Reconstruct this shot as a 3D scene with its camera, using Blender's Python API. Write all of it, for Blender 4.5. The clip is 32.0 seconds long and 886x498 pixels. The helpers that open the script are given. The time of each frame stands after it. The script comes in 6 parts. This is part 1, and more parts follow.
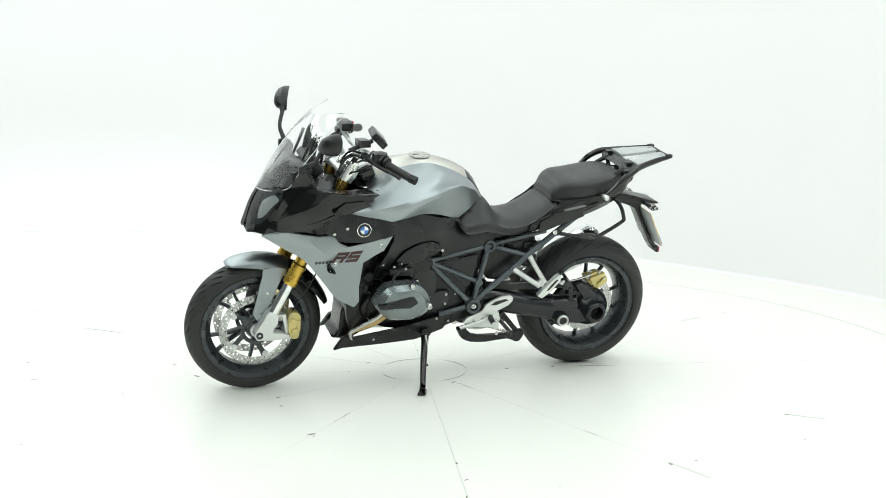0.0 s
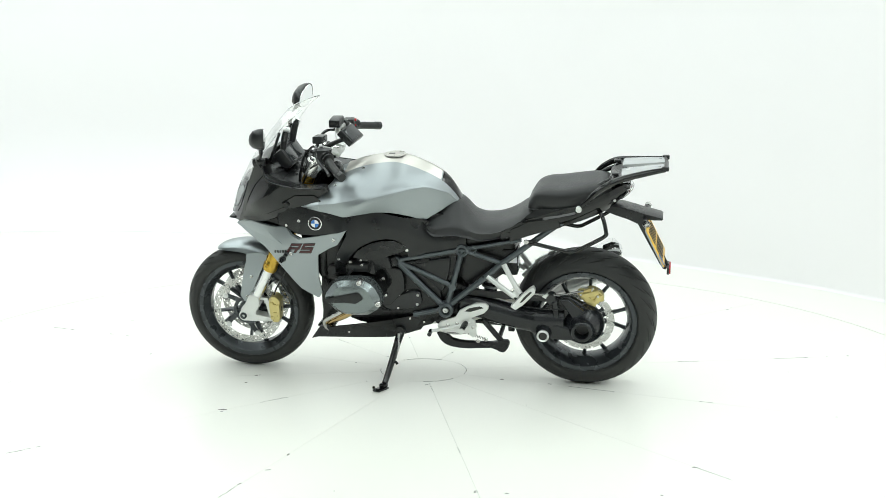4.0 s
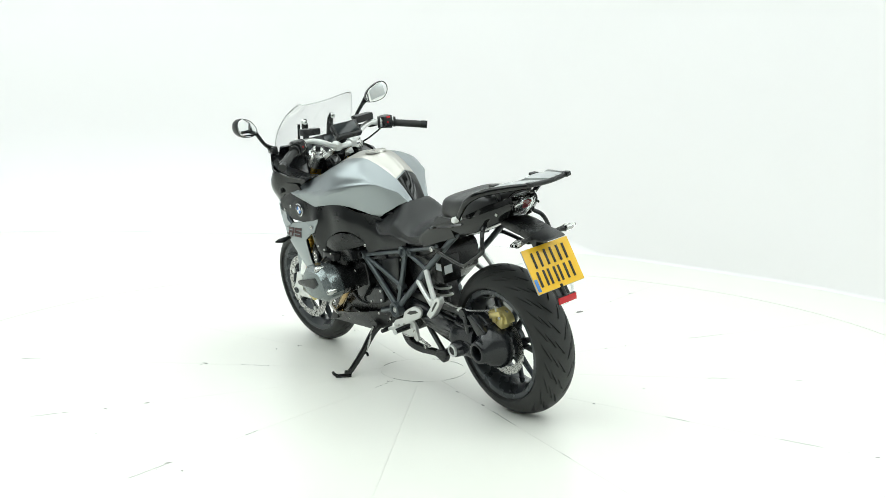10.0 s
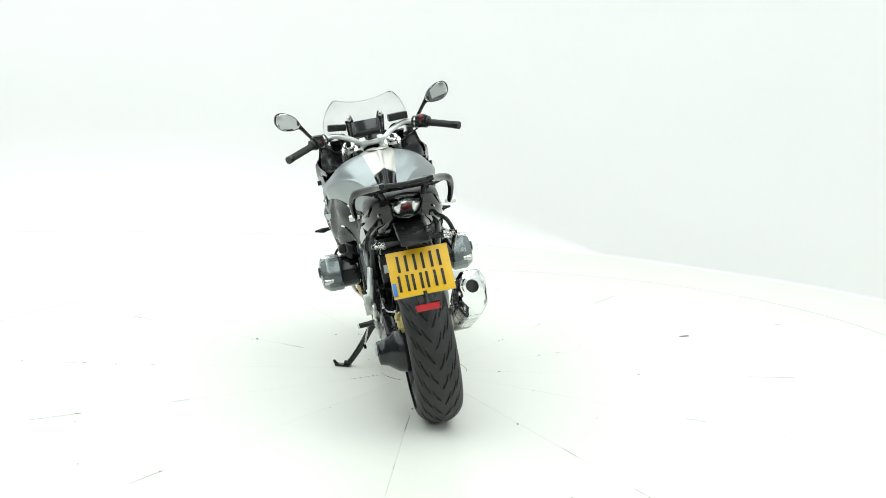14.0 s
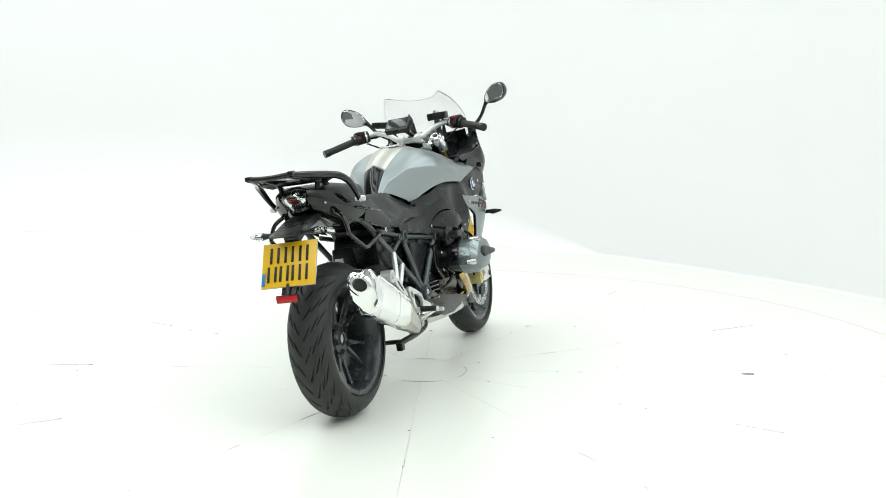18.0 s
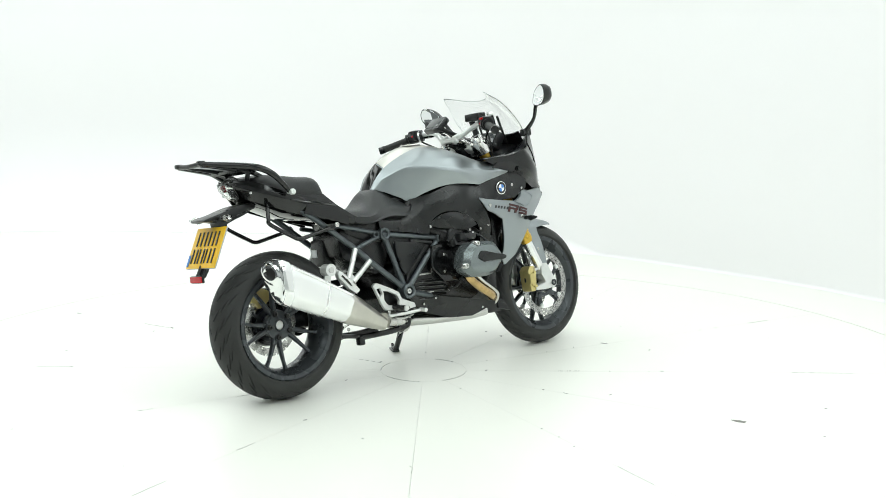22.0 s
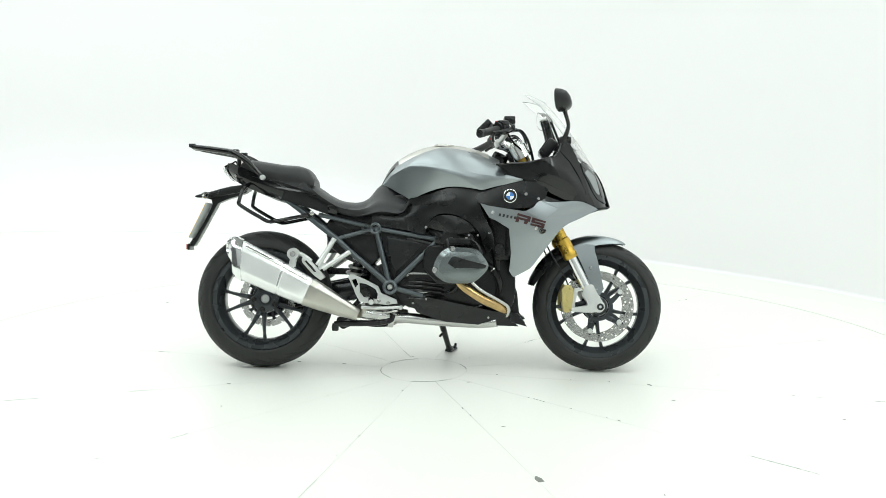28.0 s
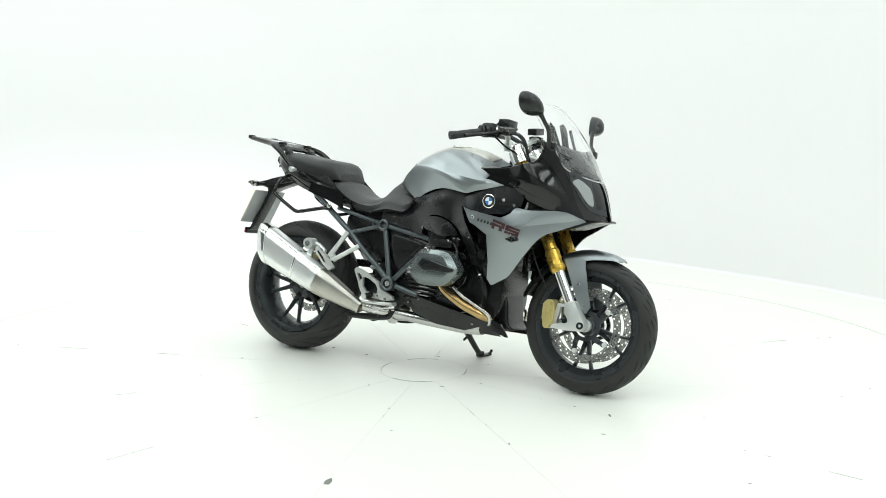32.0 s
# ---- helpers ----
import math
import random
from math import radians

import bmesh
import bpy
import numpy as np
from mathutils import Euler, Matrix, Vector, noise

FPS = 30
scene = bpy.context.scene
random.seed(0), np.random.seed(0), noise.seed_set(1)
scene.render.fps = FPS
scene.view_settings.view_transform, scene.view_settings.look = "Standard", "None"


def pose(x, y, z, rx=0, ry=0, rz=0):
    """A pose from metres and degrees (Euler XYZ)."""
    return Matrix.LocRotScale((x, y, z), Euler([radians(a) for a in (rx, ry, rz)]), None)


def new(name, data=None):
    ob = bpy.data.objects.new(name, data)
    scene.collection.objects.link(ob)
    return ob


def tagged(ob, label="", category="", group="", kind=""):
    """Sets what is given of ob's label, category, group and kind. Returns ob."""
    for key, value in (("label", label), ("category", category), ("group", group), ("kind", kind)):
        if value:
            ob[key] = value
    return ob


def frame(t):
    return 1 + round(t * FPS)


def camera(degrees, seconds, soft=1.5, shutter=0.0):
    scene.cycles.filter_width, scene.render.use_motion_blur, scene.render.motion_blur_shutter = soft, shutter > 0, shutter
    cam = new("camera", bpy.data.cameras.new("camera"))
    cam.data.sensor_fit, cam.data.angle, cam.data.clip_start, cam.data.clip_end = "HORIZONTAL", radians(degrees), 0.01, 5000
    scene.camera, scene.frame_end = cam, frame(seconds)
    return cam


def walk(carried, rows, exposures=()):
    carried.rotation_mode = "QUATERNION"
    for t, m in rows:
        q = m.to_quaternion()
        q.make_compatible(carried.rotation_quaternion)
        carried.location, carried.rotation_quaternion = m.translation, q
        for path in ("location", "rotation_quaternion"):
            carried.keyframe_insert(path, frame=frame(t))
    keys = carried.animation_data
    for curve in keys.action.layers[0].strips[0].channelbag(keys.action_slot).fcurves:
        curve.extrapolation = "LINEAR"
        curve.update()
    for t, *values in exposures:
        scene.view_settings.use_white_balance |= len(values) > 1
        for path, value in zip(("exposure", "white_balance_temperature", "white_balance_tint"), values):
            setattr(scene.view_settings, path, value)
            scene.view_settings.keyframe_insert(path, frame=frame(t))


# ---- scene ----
FOV, EYE = 39.05, (0.0, -5.5534, 1.5349)
SPIN = 7.1403          # degrees the turntable turns each second, clockwise from above
END = 32.0
cam = camera(FOV, END, soft=0.85)
EYE_POSE = Matrix.Translation(EYE) @ pose(0, 0, 0, 0, 0, -0.895) @ pose(0, 0, 0, 90 - 9.9205, 0, 0) @ pose(0, 0, 0, 0, 0, 0.2212)
walk(cam, [(0.0, EYE_POSE), (END, EYE_POSE)])

# ---- light: white studio under rows of ceiling strip lights ----
world = bpy.data.worlds.new("studio_air")
scene.world = world
world.use_nodes = True
world.node_tree.nodes["Background"].inputs[0].default_value = (0.9, 1.0, 1.0, 1)
world.node_tree.nodes["Background"].inputs[1].default_value = 0.3
scene.view_settings.exposure = -0.55
CEIL = 4.3
for i in range(6):
    lamp = bpy.data.lights.new("strip_light", "AREA")
    lamp.shape, lamp.size, lamp.size_y, lamp.energy = "RECTANGLE", 0.75, 10.4, 70 + 127 * abs(i - 2.5) / 2.5
    lamp.color = (0.915, 1.0, 0.975)
    ob = new("strip_light", lamp)
    ob.matrix_world = pose(-3.75 + 1.5 * i, -0.6, CEIL - 0.12)


# ---- materials ----
def mat(name, colour, rough=0.5, metal=0.0, vary=0.12, scale=14.0, bump=0.0, bscale=600.0, coat=0.0, rvary=0.08, spec=0.5):
    m = bpy.data.materials.new(name)
    m.use_nodes = True
    nt = m.node_tree
    n, ln = nt.nodes, nt.links
    b = n["Principled BSDF"]
    b.inputs["Metallic"].default_value = metal
    b.inputs["Coat Weight"].default_value = coat
    b.inputs["Coat Roughness"].default_value = 0.06
    b.inputs["Specular IOR Level"].default_value = spec
    co = n.new("ShaderNodeTexCoord")
    big = n.new("ShaderNodeTexNoise")
    big.inputs["Scale"].default_value, big.inputs["Detail"].default_value = scale, 6
    fine = n.new("ShaderNodeTexNoise")
    fine.inputs["Scale"].default_value, fine.inputs["Detail"].default_value = bscale, 2
    ln.new(co.outputs["Object"], big.inputs["Vector"])
    ln.new(co.outputs["Object"], fine.inputs["Vector"])
    mix = n.new("ShaderNodeMix")
    mix.data_type = "RGBA"
    mix.inputs[6].default_value = (*[c * (1 - vary) for c in colour], 1)
    mix.inputs[7].default_value = (*[min(1, c * (1 + vary)) for c in colour], 1)
    ln.new(big.outputs["Fac"], mix.inputs[0])
    ln.new(mix.outputs[2], b.inputs["Base Color"])
    mr = n.new("ShaderNodeMapRange")
    mr.inputs["To Min"].default_value, mr.inputs["To Max"].default_value = max(0.01, rough - rvary), min(1, rough + rvary)
    ln.new(big.outputs["Fac"], mr.inputs["Value"])
    ln.new(mr.outputs["Result"], b.inputs["Roughness"])
    if bump:
        bp = n.new("ShaderNodeBump")
        bp.inputs["Strength"].default_value, bp.inputs["Distance"].default_value = bump, 0.001
        ln.new(fine.outputs["Fac"], bp.inputs["Height"])
        ln.new(bp.outputs["Normal"], b.inputs["Normal"])
    return m


def glass(name, colour, rough=0.0, alpha_mix=0.0):
    m = bpy.data.materials.new(name)
    m.use_nodes = True
    b = m.node_tree.nodes["Principled BSDF"]
    b.inputs["Base Color"].default_value = (*colour, 1)
    b.inputs["Roughness"].default_value = rough
    b.inputs["Transmission Weight"].default_value = 1.0
    b.inputs["IOR"].default_value = 1.4
    return m


SILVER = mat("matt_silver_grey_paint", (0.322, 0.350, 0.362), 0.38, 1.0, 0.03, 5, 0.06, 2500, rvary=0.03)
CHAMP = mat("warm_silver_paint", (0.56, 0.545, 0.51), 0.36, 1.0, 0.04, 5, 0.06, 2500)
HEADGREY = mat("granite_grey_casting_paint", (0.20, 0.225, 0.228), 0.20, 0.75, 0.06, 12, 0.08, 1200)
GLOSS = mat("gloss_black_paint", (0.004, 0.0042, 0.0045), 0.03, 0.0, 0.2, 6, 0.0, 600, 0.0, 0.02, 0.55)
MATT = mat("textured_black_plastic", (0.0098, 0.0105, 0.0110), 0.28, 0.0, 0.2, 9, 0.15, 1800, spec=0.42)
SEATV = mat("black_seat_vinyl", (0.0105, 0.0112, 0.0118), 0.42, 0.0, 0.18, 7, 0.4, 900, spec=0.55)
RUBBER = mat("tyre_rubber", (0.022, 0.0228, 0.0218), 0.55, 0.0, 0.3, 20, 0.35, 500, spec=0.4)
FRAME = mat("frame_grey_enamel", (0.092, 0.106, 0.113), 0.30, 0.6, 0.1, 10, 0.1, 900)
RIM = mat("dark_grey_rim_enamel", (0.058, 0.064, 0.069), 0.28, 0.55, 0.04, 12, 0.03, 900)
ALU = mat("cast_aluminium", (0.70, 0.71, 0.695), 0.36, 0.7, 0.08, 30, 0.2, 900)
STEEL = mat("brushed_steel", (0.58, 0.58, 0.565), 0.26, 1.0, 0.08, 12, 0.05, 900)
CHROME = mat("polished_chrome", (0.86, 0.87, 0.87), 0.10, 1.0, 0.04, 10, 0.0, 600, 0.0, 0.03)
SATIN = mat("polished_silencer_metal", (0.90, 0.905, 0.90), 0.21, 0.62, 0.03, 14, 0.04, 900)
DISC = mat("ground_disc_steel", (0.68, 0.68, 0.665), 0.22, 1.0, 0.1, 40, 0.1, 900)
TITAN = mat("dull_exhaust_steel", (0.52, 0.505, 0.46), 0.30, 1.0, 0.12, 18, 0.1, 800)
GOLD = mat("gold_anodised_fork", (0.62, 0.40, 0.07), 0.28, 0.9, 0.08, 20)
BRASS = mat("gold_caliper_paint", (0.62, 0.52, 0.22), 0.35, 0.6, 0.1, 30, 0.1, 900)
PIPE = mat("straw_tinted_exhaust_steel", (0.50, 0.35, 0.16), 0.20, 1.0, 0.6, 26)
ENGINE = mat("black_engine_casting", (0.0072, 0.0076, 0.0080), 0.24, 0.0, 0.3, 25, 0.4, 700, spec=0.4)
YELLOW = mat("reflective_yellow_sheet", (0.82, 0.48, 0.014), 0.33, 0.0, 0.04, 9, 0.05, 2500, spec=0.6)
INK = mat("black_plate_ink", (0.012, 0.011, 0.010), 0.4)
BLUE = mat("blue_enamel", (0.05, 0.20, 0.55), 0.3)
WHITE = mat("white_enamel", (0.8, 0.82, 0.84), 0.3, 0.0, 0.03)
RED = mat("red_reflector_plastic", (0.50, 0.015, 0.02), 0.22, 0.0, 0.1, 40, 0.2, 700)
DECAL = mat("dark_red_decal", (0.060, 0.014, 0.016), 0.45, 0.0, 0.1, 40)
DECALK = mat("charcoal_decal", (0.03, 0.03, 0.032), 0.45, 0.0, 0.1, 40)
SCREEN = mat("dark_display_glass", (0.02, 0.024, 0.026), 0.12, 0.0, 0.1, 8)
MIRROR = mat("mirror_glass", (0.9, 0.92, 0.92), 0.02, 1.0, 0.02, 5, 0, 600, 0, 0.01)
EDGE = mat("ground_acrylic_edge", (0.86, 0.88, 0.88), 0.25, 0.0, 0.05)
RGREY = mat("frosted_reflector_plastic", (0.30, 0.32, 0.32), 0.16, 0.3, 0.1, 30)
CASTB = mat("polished_cast_aluminium", (0.80, 0.80, 0.785), 0.18, 1.0, 0.08, 30, 0.1, 900)
CASTK = mat("satin_black_casting", (0.0115, 0.0128, 0.0148), 0.19, 0.0, 0.12, 10, 0.06, 900, spec=0.5)
RACKG = mat("grey_rack_plastic", (0.42, 0.435, 0.44), 0.25, 0.0, 0.08, 20, 0.1, 900)
SATINK = mat("satin_black_paint", (0.005, 0.0053, 0.0055), 0.07, 0.0, 0.15, 6, 0.03, 1500, 0.0, 0.03, 0.5)
CLEAR = glass("clear_screen", (0.99, 0.995, 0.995))
LENS = glass("clear_lens", (0.93, 0.94, 0.94), 0.05)
REDLENS = mat("dark_red_lens", (0.16, 0.012, 0.015), 0.10, 0.0, 0.1, 20)
# for the added out-of-view wall that gives glossy parts dark reflections
DARKW = mat("unseen_dark_wall", (0.12, 0.124, 0.126), 0.7, 0.0, 0.1, 1, 0.1, 90)
GREYW = mat("pale_grey_ceiling_paint", (0.34, 0.345, 0.34), 0.7, 0.0, 0.1, 2, 0.1, 90)
WALLW = mat("white_wall_paint", (0.88, 0.865, 0.875), 0.6, 0.0, 0.02, 0.6, 0.1, 90)
FLOORW = mat("white_floor_paint", (0.825, 0.825, 0.768), 0.32, 0.0, 0.025, 1.3, 0.05, 60, 0.0, 0.1)
# for the added out-of-view wall that reflects fill onto the right side
PALEW = mat("unseen_pale_wall", (0.55, 0.555, 0.555), 0.7, 0.0, 0.1, 1, 0.1, 90)
# for the added out-of-view floor that darkens reflections in black panels
DARKF = mat("unseen_dark_floor", (0.07, 0.072, 0.07), 0.6, 0.0, 0.2, 2, 0.1, 60)
DIRT = mat("dark_grit", (0.20, 0.195, 0.18), 0.8, 0.0, 0.4, 60)


# ---- mesh helpers ----
def part(name, bm, material, parent=None, label="", m=None, angle=38, bevel=0.0):
    if m is not None:
        bm.transform(m)
    bmesh.ops.recalc_face_normals(bm, faces=bm.faces)
    me = bpy.data.meshes.new(name)
    bm.to_mesh(me)
    bm.free()
    for p in me.polygons:
        p.use_smooth = True
    me.set_sharp_from_angle(angle=radians(angle))
    me.materials.append(material)
    ob = new(name, me)
    while parent is not None and parent.parent is not None and parent.parent.parent is not None:
        parent = parent.parent
    ob.parent = parent
    if label:
        ob["label"] = label
    if bevel:
        md = ob.modifiers.new("edge", "BEVEL")
        md.width, md.segments, md.limit_method, md.angle_limit = bevel, 2, "ANGLE", radians(35)
    return ob


def spline(pts, n=6, closed=False):
    """Catmull-Rom through the points, n steps between two."""
    P = [Vector(p) for p in pts]
    if n <= 1 or len(P) < 3:
        return P
    out, k = [], len(P)
    for i in range(k if closed else k - 1):
        if closed:
            a, b, c, d = P[i - 1], P[i], P[(i + 1) % k], P[(i + 2) % k]
        else:
            b, c = P[i], P[i + 1]
            a = P[i - 1] if i else b * 2 - c
            d = P[i + 2] if i + 2 < k else c * 2 - b
        for j in range(n):
            t = j / n
            out.append(0.5 * ((2 * b) + (c - a) * t + (2 * a - 5 * b + 4 * c - d) * t * t + (3 * b - a - 3 * c + d) * t ** 3))
    if not closed:
        out.append(P[-1])
    return out


def grid(rows, bm=None, closed=False):
    bm = bm or bmesh.new()
    V = [[bm.verts.new(p) for p in r] for r in rows]
    for a, b in zip(V, V[1:]):
        k = len(a)
        for j in range(k if closed else k - 1):
            q = (a[j], a[(j + 1) % k], b[(j + 1) % k], b[j])
            try:
                bm.faces.new(q)
            except ValueError:
                pass
    return bm, V


def patch(rows, nu=5, nv=5, thick=0.0, both=False):
    """A smooth sheet through rows of control points; both: mirrored across y = 0, sharing the centre line."""
    rows = [spline(r, nv) for r in rows]
    cols = [spline(c, nu) for c in zip(*rows)]
    rows = [list(r) for r in zip(*cols)]
    if both:
        rows = [[Vector((p.x, -p.y, p.z)) for p in reversed(r[1:])] + r for r in rows]
    bm, _ = grid(rows)
    if thick:
        bmesh.ops.recalc_face_normals(bm, faces=bm.faces)
        bmesh.ops.solidify(bm, geom=bm.faces[:], thickness=thick)
    return bm


def loft(rings, bm=None, caps=True):
    """Closed rings of equal count joined into a body."""
    bm, V = grid(rings, bm, True)
    if caps:
        bm.faces.new(V[0])
        bm.faces.new(V[-1])
    return bm


def tube(pts, r, seg=10, n=6, closed=False, bm=None, caps=True):
    P = spline(pts, n, closed)
    k = len(P)
    R = r if isinstance(r, (list, tuple)) else [r] * len(pts)
    rad = lambda i: (lambda u: R[min(int(u), len(R) - 1)] * (1 - u % 1) + R[min(int(u) + 1, len(R) - 1)] * (u % 1))(i * (len(R) - (0 if closed else 1)) / max(1, k - (0 if closed else 1)))
    rings, up = [], None
    for i, p in enumerate(P):
        d = (P[(i + 1) % k] - P[i - 1]) if closed else (P[min(i + 1, k - 1)] - P[max(i - 1, 0)])
        d.normalize()
        if up is None:
            up = Vector((0, 1, 0)) if abs(d.y) < 0.9 else Vector((0, 0, 1))
        up = (up - d * up.dot(d)).normalized()
        w = d.cross(up)
        rings.append([p + (up * math.cos(a) + w * math.sin(a)) * rad(i) for a in [2 * math.pi * j / seg for j in range(seg)]])
    if closed:
        bm, _ = grid(rings + [rings[0]], bm, True)
        bmesh.ops.remove_doubles(bm, verts=bm.verts, dist=1e-6)
        return bm
    return loft(rings, bm, caps)


def rod(a, b, r, seg=14, bm=None, r2=None):
    return tube([a, b], [r, r if r2 is None else r2], seg, 1, bm=bm)


def lathe(profile, seg=48, c=(0, 0, 0), bm=None, closed=True, full=True):
    """Rings about the lateral axis: profile of (radius, y)."""
    rings = [[Vector((c[0] + r * math.cos(a), c[1] + y, c[2] + r * math.sin(a))) for a in [2 * math.pi * j / seg for j in range(seg)]] for r, y in profile]
    if closed:
        rings.append(rings[0])
    bm, V = grid(rings, bm, True)
    bmesh.ops.remove_doubles(bm, verts=bm.verts, dist=1e-6)
    return bm


def solid(poly, y0, y1, bevel=0.0, seg=2, bm=None, holes=()):
    """A side-view outline (x, z) given thickness from y0 to y1."""
    own = bmesh.new()
    a = [own.verts.new((x, y0, z)) for x, z in poly]
    b = [own.verts.new((x, y1, z)) for x, z in poly]
    k = len(poly)
    for i in range(k):
        own.faces.new((a[i], a[(i + 1) % k], b[(i + 1) % k], b[i]))
    own.faces.new(a)
    own.faces.new(b)
    bmesh.ops.recalc_face_normals(own, faces=own.faces)
    if bevel:
        bmesh.ops.bevel(own, geom=own.edges[:], offset=bevel, segments=seg, affect="EDGES", profile=0.6, clamp_overlap=True)
    return merge(own, bm)


def merge(src, bm=None):
    if bm is None:
        return src
    me = bpy.data.meshes.new("tmp")
    src.to_mesh(me)
    src.free()
    bm.from_mesh(me)
    bpy.data.meshes.remove(me)
    return bm


def block(c, size, bevel=0.004, m=None, bm=None, seg=2):
    own = bmesh.new()
    bmesh.ops.create_cube(own, size=1.0)
    bmesh.ops.scale(own, vec=size, verts=own.verts)
    if bevel:
        bmesh.ops.bevel(own, geom=own.edges[:], offset=bevel, segments=seg, affect="EDGES", profile=0.6, clamp_overlap=True)
    own.transform(Matrix.Translation(c) @ (m or Matrix()))
    return merge(own, bm)


def height(ctrl):
    """A smooth function y(x, z) through control points (x, z, y): thin plate."""
    C = np.array(ctrl, float)
    k = len(C)
    u = lambda d: np.where(d > 1e-9, d * d * np.log(np.maximum(d, 1e-9)), 0.0)
    K = u(np.hypot(C[:, None, 0] - C[None, :, 0], C[:, None, 1] - C[None, :, 1])) + np.eye(k) * 1e-5
    Q = np.column_stack([np.ones(k), C[:, :2]])
    A = np.block([[K, Q], [Q.T, np.zeros((3, 3))]])
    s = np.linalg.solve(A, np.concatenate([C[:, 2], np.zeros(3)]))
    return lambda x, z: float(u(np.hypot(C[:, 0] - x, C[:, 1] - z)) @ s[:k] + s[k] + s[k + 1] * x + s[k + 2] * z)


def panel(poly, f, side=1, thick=0.004, step=0.02, lift=0.0):
    """A curved body panel: the side-view outline (x, z), bent to the lateral shape f."""
    bm = bmesh.new()
    bm.faces.new([bm.verts.new((x, 0, z)) for x, z in poly])
    xs, zs = [p[0] for p in poly], [p[1] for p in poly]
    for lo, hi, ax in ((min(xs), max(xs), 0), (min(zs), max(zs), 2)):
        for i in range(1, int((hi - lo) / step) + 1):
            co, no = [0, 0, 0], [0, 0, 0]
            co[ax], no[ax] = lo + i * step, 1
            bmesh.ops.bisect_plane(bm, geom=bm.verts[:] + bm.edges[:] + bm.faces[:], plane_co=co, plane_no=no)
    bmesh.ops.triangulate(bm, faces=[q for q in bm.faces if len(q.verts) > 4])
    for v in bm.verts:
        v.co.y = (f(v.co.x, v.co.z) + lift) * side
    bmesh.ops.recalc_face_normals(bm, faces=bm.faces)
    inner = 1 if sum(q.normal.y * side for q in bm.faces) > 0 else -1
    if thick:
        if inner < 0:
            bmesh.ops.reverse_faces(bm, faces=bm.faces)
        bmesh.ops.solidify(bm, geom=bm.faces[:], thickness=thick)
    return bm


def smooth2(pts, n=4):
    return [(p.x, p.z) for p in spline([(x, 0, z) for x, z in pts], n)]


# ---- the studio ----
def wall_radius(deg):
    knots = [(-90, 8.2), (-60, 7.2), (-30, 4.6), (0, 3.35), (28, 3.02), (50, 3.0), (61, 3.1), (72.5, 3.3), (90, 3.95), (108, 4.78), (119, 5.3), (127, 5.8), (145, 6.6), (180, 6.9), (220, 7.6), (270, 8.2)]
    for (a, r), (b, s) in zip(knots, knots[1:]):
        if a <= deg <= b:
            t = (deg - a) / (b - a)
            t = t * t * (3 - 2 * t) * 0.35 + t * 0.65
            return r + (s - r) * t
    return 8.2


RT = 2.462  # turntable radius


